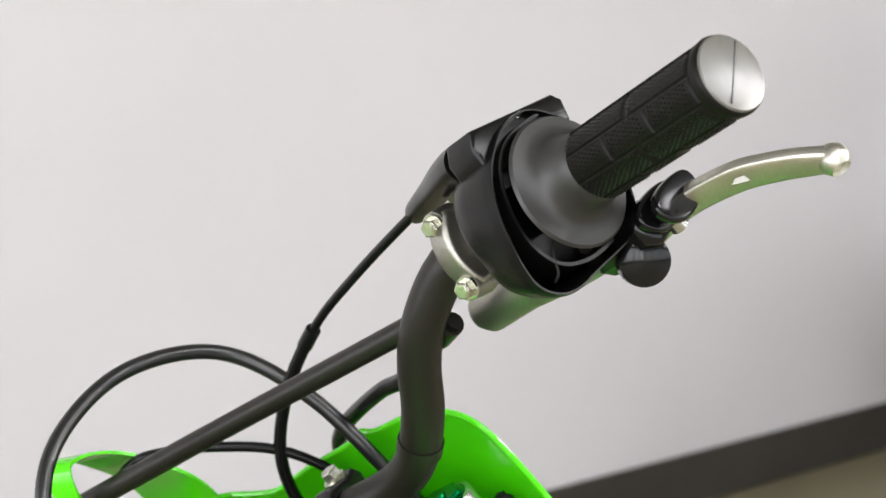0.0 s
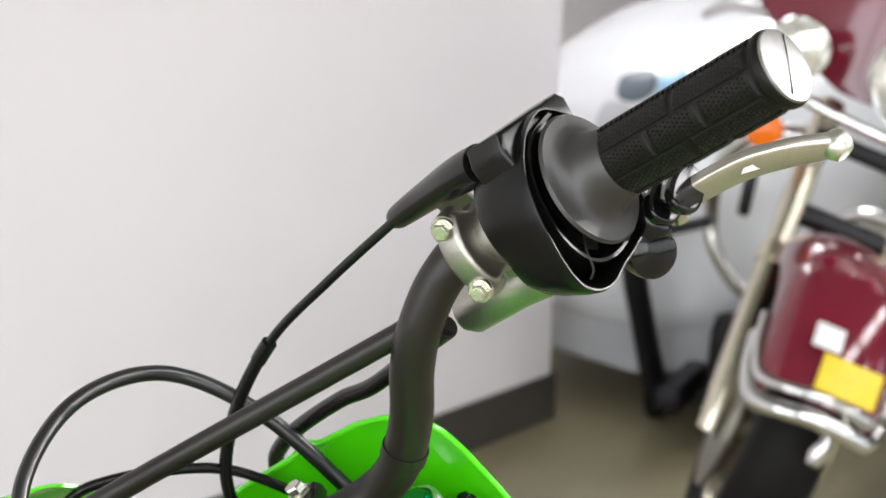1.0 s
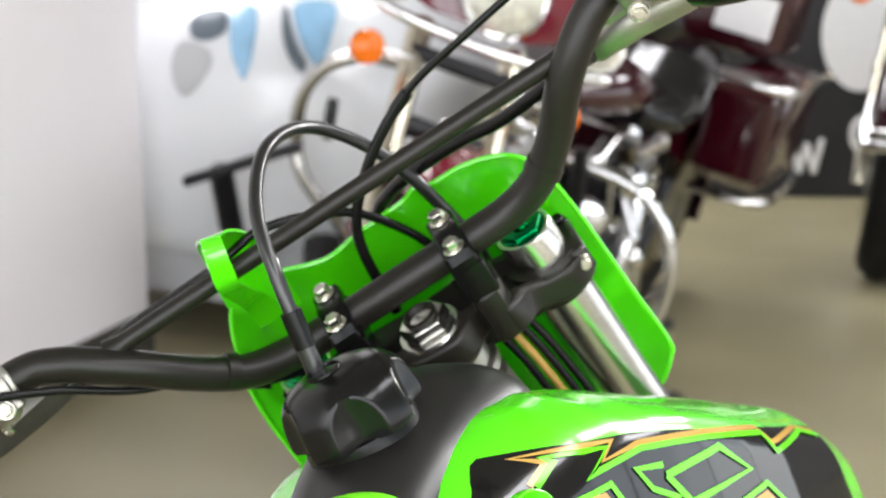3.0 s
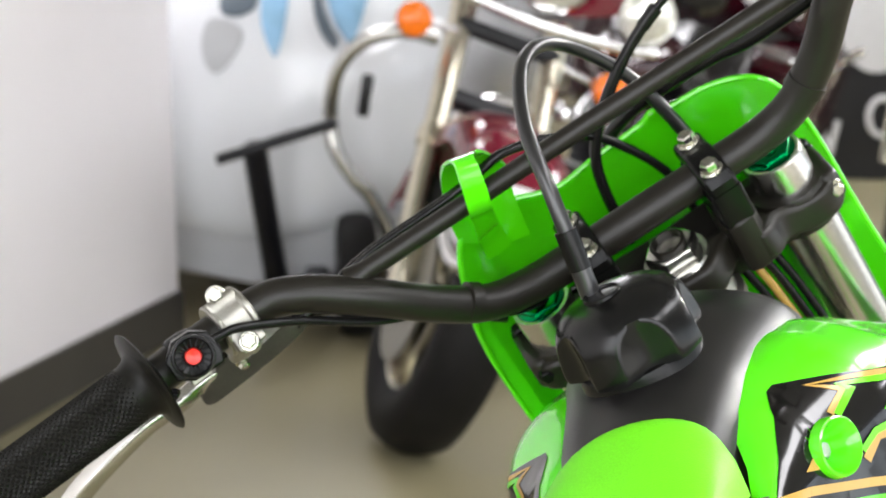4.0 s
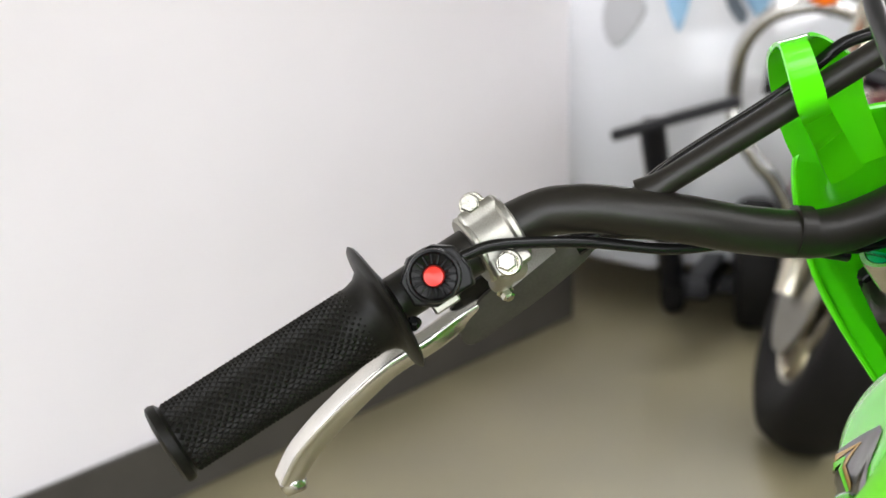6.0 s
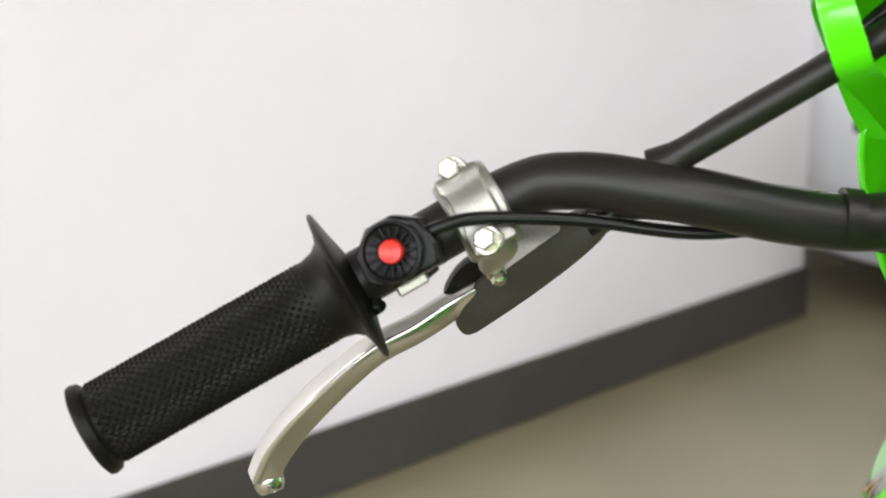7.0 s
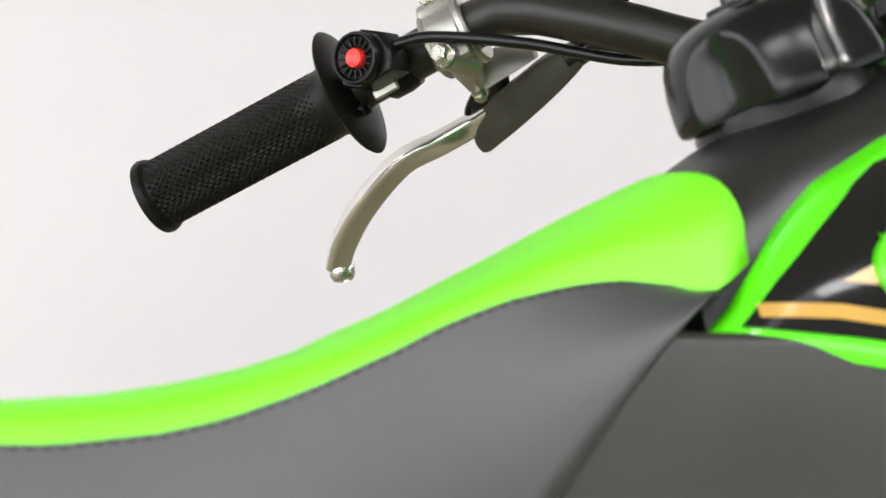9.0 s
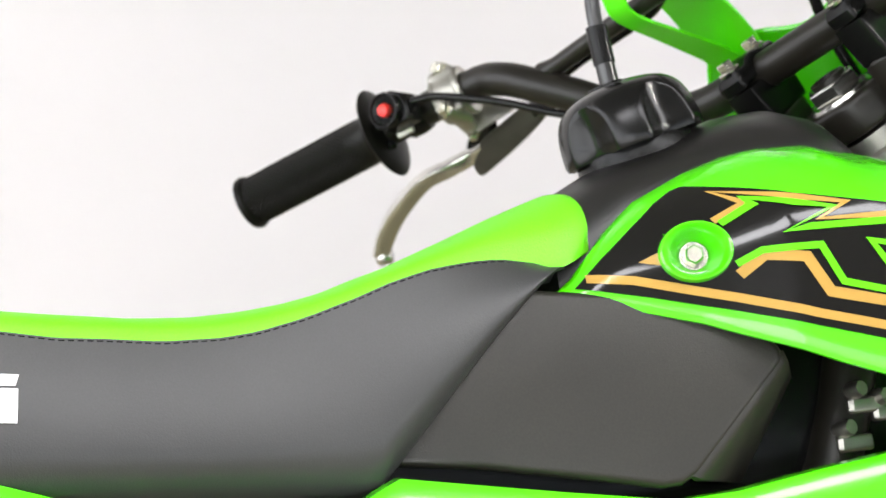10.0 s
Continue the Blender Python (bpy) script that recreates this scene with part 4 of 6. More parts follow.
# ---------- cables and breather hose ----------
bm = bmesh.new()
line = spline([(0.1798, 0.0263, 0.0982), (0.124, 0.0387, 0.0824), (0.0698, 0.053, 0.063), (0.0235, 0.0540, 0.0340), (-0.0080, 0.0530, -0.0051), (-0.016, 0.050, -0.067)], 8)
tube(bm, line[:18], 0.0026, 12)
tube(bm, line[17:], 0.0037, 12)
tube(bm, line[16:19], 0.0043, 12)
part("throttle_cable", bm, RUBBER_SMOOTH, bike, "black throttle cable", FRONT)
for dy, dz, r in ((0.0, 0.0, 0.0030), (-0.007, 0.0035, 0.0022)):
    bm = bmesh.new()
    tube(bm, spline([(-0.195, 0.010, 0.046), (-0.178, 0.016 + dy * 0.5, 0.0475), (-0.15, 0.025 + dy, 0.0478 + dz), (-0.10, 0.030 + dy, 0.0462 + dz), (-0.080, 0.026 + dy * 0.6, 0.0500 + dz * 0.6), (-0.066, 0.023 + dy * 0.2, 0.0545), (-0.051, 0.026, 0.0535), (-0.0242, 0.0393, 0.036), (0.003, 0.0560, 0.005), (0.0257, 0.0606, -0.0418), (0.03, 0.06, -0.08)], 6), r, 12)
    part("clutch_cable", bm, RUBBER_SMOOTH, bike, "black clutch cable along the crossbar", FRONT)
bm = bmesh.new()
HOSE = [(-0.0563, -0.109, 0.0256), (-0.0437, -0.0819, 0.0811), (-0.0341, -0.0441, 0.1069), (-0.0143, 0.0097, 0.1073), (0.0101, 0.0539, 0.0778), (0.0362, 0.0580, 0.0287), (0.0500, 0.0540, -0.0402), (0.05, 0.06, -0.10)]
line = spline(HOSE, 10)
tube(bm, line, 0.0043, 18)
hose = part("breather_hose", bm, HOSE_RUBBER, bike, "black rubber breather hose from the fuel cap", FRONT)
bm = bmesh.new()
tube(bm, line[0:6], 0.0056, 18)
part("hose_sleeve", bm, HOSE_RUBBER, hose)
bm = bmesh.new()
tube(bm, line[4:8], 0.0063, 18)
part("check_valve", bm, BLACK_PLASTIC, hose)

# ---------- clutch side ----------
def in_clutch(v):
    return grip_pose(-1).inverted() @ Vector(v)


bm = bmesh.new()
perch_ring(bm, -0.0685, -0.0640, 0.0176, (), 0.0012)
perch_ring(bm, -0.0500, -0.0465, 0.0168, (), 0.0010)
perch_ring(bm, -0.0665, -0.0475, 0.0160, ((0.0160, -0.002), (-0.0065, -0.0185)), 0.0022)
loft(bm, [[(-0.012, 0.011, -0.060), (-0.0225, 0.0150, -0.0835), (-0.0275, 0.0090, -0.0835), (-0.0290, 0.0050, -0.0560)], [(-0.011, 0.013, -0.060), (-0.0220, 0.017, -0.0845), (-0.028, 0.013, -0.0845), (-0.030, 0.009, -0.0555)],
          [(-0.012, 0.020, -0.060), (-0.0230, 0.020, -0.0835), (-0.0275, 0.020, -0.0835), (-0.0290, 0.020, -0.0560)]])
clutch_perch = part("clutch_perch", bm, ALUMINIUM, bike, "cast aluminium clutch lever perch", CLUTCH)
hex_bolt(frame_along((0.0190, 0.0010, -0.0570), (0.62, -0.75, 0.25), (0, 0, 1)), clutch_perch, 0.0047, 0.0050, washer=0.0060)
hex_bolt(frame_along((-0.0040, -0.0225, -0.0550), (0.62, -0.75, 0.25), (0, 0, 1)), clutch_perch, 0.0047, 0.0050, washer=0.0060)
for a, b in (((0.0190, 0.0010, -0.0570), (0.0110, 0.0100, -0.0600)), ((-0.0040, -0.0225, -0.0550), (-0.0150, -0.0062, -0.0594))):
    bm = bmesh.new()
    tube(bm, [a, b], [0.0058, 0.0064], 24)
    part("bolt_boss", bm, ALUMINIUM, clutch_perch)
low_nut = in_clutch((-0.2435, -0.004, 0.0520))
bm = bmesh.new()
tube(bm, [(-0.010, -0.010, -0.057), tuple(low_nut + Vector((0.003, 0.003, 0)))], [0.0075, 0.0052], 18)
part("pivot_boss", bm, ALUMINIUM, clutch_perch)
hex_bolt(frame_along(tuple(low_nut), (-0.6, -0.8, 0.1), (0, 0, 1)), clutch_perch, 0.0032, 0.004, washer=0.0044)
# dust cover over the adjuster: a large leaf and a smaller one behind the lever
def leaf(outline, ys):
    rim = [Vector((v.x, v.z)) for v in spline([(x, 0, z) for x, z in outline], 3, True)]
    mid = sum(rim, Vector((0, 0))) / len(rim)
    bm = bmesh.new()
    loft(bm, [[(mid.x + (p.x - mid.x) * k, y, mid.y + (p.y - mid.y) * k) for p in rim] for k, y in ys])
    return bm


bm = leaf([(-0.281, 0.0265), (-0.2790, 0.0335), (-0.268, 0.0405), (-0.255, 0.0445), (-0.243, 0.0450), (-0.225, 0.0460), (-0.212, 0.0450), (-0.203, 0.0405), (-0.2035, 0.0335), (-0.220, 0.0290), (-0.245, 0.0255), (-0.268, 0.0235), (-0.278, 0.0232)],
          ((0.90, 0.030), (1.0, 0.027), (1.015, 0.0225), (1.0, 0.0180), (0.96, 0.0168), (0.6, 0.0158), (0.2, 0.0155)))
cover = part("dust_cover", bm, COVER_SHEEN_RUBBER, bike, "folded black rubber dust cover of the clutch lever, sheen in its colour", FRONT)
bm = leaf([(-0.244, 0.051), (-0.262, 0.0525), (-0.2745, 0.0475), (-0.277, 0.0435), (-0.268, 0.0425), (-0.250, 0.043)], ((0.85, 0.026), (1.0, 0.024), (1.0, 0.0205), (0.85, 0.019)))
part("cover_flap", bm, RUBBER_SMOOTH, cover)
bm = bmesh.new()
tube(bm, [(-0.197, 0.0225, 0.0375), (-0.209, 0.0225, 0.0385)], [0.0056, 0.0068], 18)
part("cover_collar", bm, GLOSS_BLACK, cover)
line = spline([(-0.250, 0.024, 0.0375), (-0.265, 0.022, 0.038), (-0.277, 0.020, 0.0385), (-0.293, 0.012, 0.041), (-0.315, 0.006, 0.0442), (-0.348, 0.004, 0.0380), (-0.375, 0.005, 0.0285), (-0.3915, 0.005, 0.0188)], 6)
bm = bmesh.new()
blade(bm, line, lerped([0.0055, 0.0057, 0.0058, 0.0058, 0.0060, 0.0066, 0.0069, 0.0063], len(line)), lerped([0.0050, 0.0048, 0.0048, 0.0052, 0.0060, 0.0060, 0.0058], len(line)), (-0.1, -0.45, 1))
lathe(bm, [(0.0, -0.0066), (0.0045, -0.0058), (0.0066, -0.003), (0.007, 0.0), (0.0066, 0.003), (0.0052, 0.0056), (0.0045, 0.0060), (0.0042, 0.004), (0.0, 0.003)], 24,
      frame_along((-0.3905, 0.0052, 0.0162), (-0.15, -0.55, -0.85), (1, 0, 0)))
part("clutch_lever", bm, LEVER_ALU, bike, "satin aluminium clutch lever", FRONT)
# stop switch
bm = bmesh.new()
KILL = frame_along((0.0085, -0.0180, -0.0245), (0.42, -0.90, 0.22), (1, 0.3, 0))
slab(bm, [(-0.012, -0.013), (-0.004, -0.0155), (0.007, -0.0135), (0.0125, -0.005), (0.0125, 0.006), (0.005, 0.0145), (-0.007, 0.0145), (-0.0125, 0.006)], 0.0165, KILL @ Matrix.Translation((0, 0, -0.004)), 0.0015)
lathe(bm, [(0.0122, 0), (0.0134, 0.006), (0.0134, 0.014), (0.0120, 0.016)], 32, Matrix.Translation((0, 0, -0.034)))
switch = part("stop_switch", bm, BLACK_PLASTIC, bike, "black engine stop switch with a red button", CLUTCH)
bm = bmesh.new()
lathe(bm, [(0.0118, 0.0115), (0.0122, 0.0165), (0.0116, 0.0180), (0.0106, 0.0182), (0.0098, 0.0165), (0.0050, 0.0150), (0.0046, 0.0125)], 40, KILL)
part("switch_ring", bm, BLACK_PLASTIC, switch)
bm = bmesh.new()
for k in range(16):
    a = 2 * math.pi * k / 16
    box(bm, (0.0050, 0.0009, 0.0012), KILL @ Matrix.Rotation(a, 4, "Z") @ Matrix.Translation((0.0074, 0, 0.0166)), 0.0003)
part("switch_ribs", bm, BLACK_PLASTIC, switch)
bm = bmesh.new()
lathe(bm, [(0.0046, 0.010), (0.0046, 0.0172), (0.0041, 0.0186), (0.002, 0.0180), (0.0, 0.0178)], 24, KILL)
part("button", bm, RED_PLASTIC, switch, "glossy red stop button")
bm = bmesh.new()
box(bm, (0.0045, 0.003, 0.013), Matrix.Translation((-0.0050, -0.0200, -0.022)) @ Matrix.Rotation(0.25, 4, "Z"), 0.0008)
part("clip", bm, ALUMINIUM, switch, "dull metal strap clip")
hex_bolt(frame_along((-0.0083, -0.0115, -0.006), (-0.2, -0.9, 0.3), (1, 0, 0)), switch, 0.0026, 0.003, GLOSS_BLACK, "screw", 0.004)
bm = bmesh.new()
tube(bm, spline([(-0.2455, -0.038, 0.0955), (-0.238, -0.0345, 0.0930), (-0.2259, -0.028, 0.0853), (-0.1977, -0.0165, 0.0586), (-0.1671, -0.0095, 0.0277), (-0.1319, 0.0005, 0.0013), (-0.10, 0.008, -0.032), (-0.06, 0.03, -0.06)], 8), 0.0027, 14)
part("switch_cable", bm, RUBBER_SMOOTH, bike, "black cable of the stop switch", FRONT)
bm = bmesh.new()
tube(bm, spline([(-0.199, 0.021, 0.0375), (-0.185, 0.014, 0.0350), (-0.160, 0.006, 0.0200), (-0.1319, 0.004, -0.004), (-0.105, 0.010, -0.035)], 8), 0.0030, 14)
part("clutch_cable", bm, RUBBER_SMOOTH, bike, "black clutch cable under the bar", FRONT)

# ---------- triple clamp, fork, stem nut ----------
bm = bmesh.new()
half = [(0.0, -0.030), (0.014, -0.028), (0.025, -0.018), (0.032, -0.011), (0.040, -0.018), (0.050, -0.022), (0.058, -0.016), (0.066, -0.006), (0.080, -0.004), (0.096, -0.003), (0.108, 0.006), (0.110, 0.024), (0.106, 0.042), (0.094, 0.052), (0.078, 0.052), (0.064, 0.044), (0.04, 0.034), (0.0, 0.030)]
whole = [(v.x, v.y) for v in spline([(x, y, 0) for x, y in half + [(-x, y) for x, y in half[-2:0:-1]]], 3, True)]
slab(bm, whole, 0.023, Matrix.Translation((0, 0, -0.098)), 0.0045)
for v in bm.verts:
    v.co.z += 0.018 * min(1.0, max(0.0, (0.082 - abs(v.co.x)) / 0.045))
for s in (-1, 1):
    slab(bm, [(s * x, y) for x, y in ((0.034, -0.020), (0.041, -0.023), (0.050, -0.021), (0.055, -0.010), (0.055, 0.014), (0.048, 0.021), (0.036, 0.021), (0.032, 0.012), (0.032, -0.012))][::s], 0.040, Matrix.Translation((0, 0, -0.086)), 0.003)
clamp = part("triple_clamp", bm, BAR_PAINT, bike, "black cast upper triple clamp", FRONT)
for s in (-1, 1):
    bm = bmesh.new()
    lathe(bm, [(0.0255, -0.100), (0.0265, -0.097), (0.0265, -0.075), (0.0250, -0.072)], 32, Matrix.Translation((s * 0.083, 0.024, 0)))
    box(bm, (0.015, 0.046, 0.024), Matrix.Translation((s * 0.1035, 0.026, -0.084)), 0.005)
    part("fork_collar", bm, BAR_PAINT, clamp)
    for at, way in (((s * 0.1035, 0.0035, -0.0825), (s * 0.25, -1, 0.15)), ((s * 0.1045, 0.042, -0.0735), (s * 0.15, -0.2, 1))):
        hex_bolt(frame_along(at, way, (1, 0, 0)), clamp, 0.0044, 0.005, BLACK_PLASTIC if s < 0 or way[2] > 0.5 else ZINC)
    bm = bmesh.new()
    m = Matrix.Translation((s * 0.083, 0.024, 0))
    lathe(bm, [(0.0195, -0.108), (0.0195, -0.0515), (0.0188, -0.0495), (0.0165, -0.0495), (0.0160, -0.054), (0.0, -0.054)], 36, m)
    fork = part("fork_tube", bm, POLISHED, bike, "bright aluminium fork tube", FRONT)
    bm = bmesh.new()
    slab(bm, hexagon(0.0150), 0.0085, m @ Matrix.Translation((0, 0, -0.0545)), 0.0015)
    lathe(bm, [(0.0160, -0.0540), (0.0160, -0.0495), (0.0148, -0.0485)], 36, m)
    lathe(bm, [(0.0060, -0.0465), (0.0056, -0.0440), (0.0, -0.0436)], 20, m)
    part("fork_cap", bm, GREEN_ANODISED, fork, "green anodised fork cap")
    bm = bmesh.new()
    lathe(bm, [(0.0205, -0.098), (0.0205, -0.45), (0.023, -0.46), (0.023, -0.56), (0.026, -0.57), (0.026, -0.86), (0.018, -0.89)], 32, m)
    part("fork_leg", bm, POLISHED, fork)
bm = bmesh.new()
NUT = Matrix.Translation((0.0, -0.004, -0.065))
slab(bm, hexagon(0.0172), 0.010, NUT @ Matrix.Translation((0, 0, 0.010)), 0.0022)
lathe(bm, [(0.0205, 0.006), (0.0215, 0.0075), (0.0205, 0.0100)], 40, NUT)
nut = part("stem_nut", bm, POLISHED, bike, "large bright hexagonal steering stem nut", FRONT)
bm = bmesh.new()
lathe(bm, [(0.0112, 0.014), (0.0112, 0.0225), (0.0095, 0.0230), (0.0090, 0.015), (0.0, 0.015)], 28, NUT)
part("stem_end", bm, BAR_PAINT, nut)
bm = bmesh.new()
m = Matrix.Translation((0.0, -0.004, 0.016))
lathe(bm, [(0.024, -0.098), (0.024, -0.108), (0.028, -0.110), (0.028, -0.116), (0.022, -0.118), (0.022, -0.124), (0.027, -0.126), (0.029, -0.16), (0.029, -0.26)], 32, m)
part("steering_head", bm, ALUMINIUM, bike, "aluminium steering head with bearing rings", FRONT)
for i, (dx, mat) in enumerate(((0.032, BLACK_PLASTIC), (0.039, DECAL_GOLD), (0.046, RUBBER_SMOOTH), (0.053, RUBBER_SMOOTH))):
    bm = bmesh.new()
    tube(bm, spline([(dx, 0.02, -0.10), (dx + 0.006, 0.012, -0.14), (dx + 0.008, 0.0, -0.20), (dx - 0.004, -0.01, -0.26)], 6), 0.0028, 10)
    part("wiring", bm, mat, bike, "bundled wiring beside the steering head", FRONT)

# ---------- number plate ----------
PLATE = [(-0.096, 0.010), (-0.080, 0.012), (-0.060, 0.006), (-0.046, -0.001), (-0.030, -0.006), (-0.005, -0.003), (0.030, -0.001), (0.040, 0.003), (0.050, -0.001), (0.074, -0.001), (0.094, -0.005),
         (0.108, -0.013), (0.117, -0.030), (0.122, -0.072), (0.1245, -0.142), (0.127, -0.196), (0.122, -0.212), (0.104, -0.232), (0.07, -0.250), (0.0, -0.258), (-0.07, -0.250), (-0.104, -0.232), (-0.122, -0.206),
         (-0.127, -0.150), (-0.127, -0.087), (-0.123, -0.048), (-0.113, -0.015), (-0.104, 0.003)]
PLATE_Y = 0.080


def plate_y(x, z):
    return PLATE_Y - 0.020 * (abs(x) / 0.127) ** 3 - 0.010 * max(0.0, (-z - 0.1) / 0.15) ** 2


bm = bmesh.new()
edge = [Vector((v.x - 0.003, v.y - 0.012)) for v in spline([(x, y, 0) for x, y in PLATE], 4, True)]
mid = Vector((0.0, -0.11))
rings = []
for k, dy in ((1.0, -0.0075), (1.0, -0.0055), (0.985, -0.002), (0.955, 0.0), (0.86, 0.0), (0.72, 0.0), (0.55, 0.0), (0.36, 0.0), (0.18, 0.0), (0.02, 0.0)):
    ring = []
    for e in edge:
        v = mid + (e - mid) * k
        ring.append((v.x, plate_y(v.x, v.y) + dy, v.y))
    rings.append(ring)
loft(bm, rings)
bmesh.ops.solidify(bm, geom=bm.faces[:], thickness=0.0022)
plate = part("number_plate", bm, GREEN_PLASTIC, bike, "lime green plastic front number plate", FRONT)
bm = bmesh.new()
tube(bm, [(e.x, plate_y(e.x, e.y) - 0.0068, e.y) for e in edge + edge[:1]], 0.0019, 8)
part("rim", bm, GREEN_PLASTIC, plate)
# the strap that wraps the crossbar
bm = bmesh.new()
# left and right edge of the band: from the plate up behind the crossbar, over it and down in front
BAND = [((-0.107, 0.066, -0.034), (-0.066, 0.069, -0.034)), ((-0.1035, 0.060, 0.008), (-0.0600, 0.058, 0.008)), ((-0.0955, 0.046, 0.042), (-0.0545, 0.040, 0.034)), ((-0.0880, 0.0205, 0.070), (-0.0596, 0.025, 0.0590)),
        ((-0.0815, 0.0022, 0.0835), (-0.0646, 0.0091, 0.0750)), ((-0.0790, -0.0098, 0.0880), (-0.0676, -0.0050, 0.0815)), ((-0.0800, -0.0170, 0.0850), (-0.0685, -0.0130, 0.0795)), ((-0.0840, -0.0190, 0.0720), (-0.0711, -0.0170, 0.0670)),
        ((-0.0876, -0.0145, 0.0569), (-0.0742, -0.0130, 0.0530)), ((-0.0905, 0.0180, 0.0260), (-0.0762, 0.0190, 0.0260)), ((-0.0945, 0.0530, -0.0080), (-0.0779, 0.0540, -0.0048)), ((-0.0974, 0.0665, -0.0363), (-0.0790, 0.0675, -0.0320)),
        ((-0.0990, 0.0740, -0.0600), (-0.0805, 0.0775, -0.0560))]
left, right = spline([a for a, b in BAND], 5), spline([b for a, b in BAND], 5)
rings = []
for i, (a, b) in enumerate(zip(left, right)):
    way = ((left[min(i + 1, len(left) - 1)] + right[min(i + 1, len(left) - 1)]) - (left[max(i - 1, 0)] + right[max(i - 1, 0)])).normalized()
    nrm = way.cross((b - a).normalized()) * 0.0011
    rings.append([a + nrm, b + nrm, b - nrm, a - nrm])
loft(bm, rings)
part("strap", bm, GREEN_PLASTIC, plate, "moulded green strap looped over the crossbar")
# ---------- wheels, frame and stand ----------
def wheel_pose(centre, axle):
    return frame_along(centre, axle, (0, 0, 1))


def bike_wheel(name, m, r, w):
    bm = bmesh.new()
    prof = [(r * (0.80), -w * 0.30), (r * 0.84, -w * 0.44), (r * 0.93, -w * 0.5), (r * 0.985, -w * 0.34), (r, 0), (r * 0.985, w * 0.34), (r * 0.93, w * 0.5), (r * 0.84, w * 0.44), (r * 0.80, w * 0.30)]
    lathe(bm, prof + prof[:1], 64)
    wh = part(name, bm, RUBBER_SMOOTH, bike, "black knobbly motocross tyre", m)
    bm = bmesh.new()
    for k in range(40):
        a = 2 * math.pi * k / 40
        for o in ((-0.3, 0.0, 0.3) if k % 2 else (-0.18, 0.18)):
            box(bm, (0.010, w * 0.22, 0.024), Matrix.Rotation(a, 4, "Z") @ Matrix.Translation((r * (1.0 - 0.06 * abs(o)) , 0, o * w)) @ Matrix.Rotation(radians(90), 4, "X"), 0.002)
    part("tread", bm, RUBBER_SMOOTH, wh)
    bm = bmesh.new()
    prof = [(r * 0.80, -w * 0.28), (r * 0.74, -w * 0.22), (r * 0.72, 0), (r * 0.74, w * 0.22), (r * 0.80, w * 0.28), (r * 0.78, 0)]
    lathe(bm, prof + prof[:1], 64)
    part("rim", bm, BAR_PAINT, wh)
    bm = bmesh.new()
    lathe(bm, [(0.0, -0.05), (0.03, -0.05), (0.02, -0.03), (0.02, 0.03), (0.03, 0.05), (0.0, 0.05)], 24)
    for k in range(28):
        a = 2 * math.pi * k / 28
        b = a + (0.35 if k % 2 else -0.35)
        z = 0.035 if k % 4 < 2 else -0.035
        tube(bm, [(0.024 * math.cos(b), 0.024 * math.sin(b), z), (r * 0.735 * math.cos(a), r * 0.735 * math.sin(a), 0)], 0.0017, 6)
    part("spokes", bm, ALUMINIUM, wh)
    return wh


front_axle = FRONT @ Vector((0, 0.024, -0.885))
axle_way = FRONT.to_3x3() @ Vector((1, 0, 0))
drop = math.sqrt(max(0.0, 1 - axle_way.z ** 2))
bike_wheel("front_wheel", wheel_pose(front_axle, axle_way), (front_axle.z - 0.002) / drop - 0.012, 0.07)
side = BODY.to_3x3() @ Vector((1, 0, 0))
tilt = math.sqrt(1 - side.z ** 2)
rear_y = (BODY.inverted() @ front_axle).y - 1.24
rear_r = 0.27
rear = BODY @ Vector((0, rear_y, 0))
down = BODY.to_3x3() @ Vector((0, 0, -1))
rear = rear + down * ((rear.z - (rear_r + 0.012) * tilt - 0.002) / -down.z)
bike_wheel("rear_wheel", wheel_pose(rear, side), rear_r, 0.09)
inv = BODY.inverted()
rb = inv @ rear
bm = bmesh.new()
for s in (-1, 1):
    tube(bm, spline([(s * 0.035, -0.02, -0.12), (s * 0.040, -0.10, -0.28), (s * 0.07, -0.36, -0.38), (s * 0.08, -0.46, -0.52)], 6), 0.016, 12)
    tube(bm, [(s * 0.035, 0.04, -0.16), (s * 0.05, 0.06, -0.36), (s * 0.06, -0.05, -0.58), (s * 0.08, -0.46, -0.56)], 0.014, 12)
part("frame", bm, BAR_PAINT, bike, "black steel perimeter frame", BODY)
bm = bmesh.new()
for s in (-1, 1):
    tube(bm, [(s * 0.08, -0.46, -0.54), (s * 0.085, (rb.y - 0.46) / 2, (rb.z - 0.54) / 2), (s * 0.075, rb.y, rb.z)], [0.02, 0.018, 0.014], 12)
tube(bm, [(-0.075, rb.y, rb.z), (0.075, rb.y, rb.z)], 0.008, 12)
part("swingarm", bm, ALUMINIUM, bike, "aluminium swingarm", BODY)
bm = bmesh.new()
box(bm, (0.16, 0.26, 0.22), Matrix.Translation((0, -0.20, -0.46)), 0.03)
tube(bm, [(0, -0.12, -0.36), (0, -0.02, -0.26)], [0.06, 0.055], 24)
part("engine", bm, BAR_PAINT, bike, "black engine block", BODY)
bm = bmesh.new()
rings = [[(x * w, y, z + dz) for x, dz in ((-1, -0.01), (-0.8, 0), (0, 0.012), (0.8, 0), (1, -0.01), (0.8, -0.006), (0, 0.006), (-0.8, -0.006))] for y, z, w in ((-0.85, -0.12, 0.075), (-1.0, -0.07, 0.085), (-1.2, -0.02, 0.07))]
loft(bm, rings)
part("rear_fender", bm, GREEN_PLASTIC, bike, "lime green rear fender", BODY)
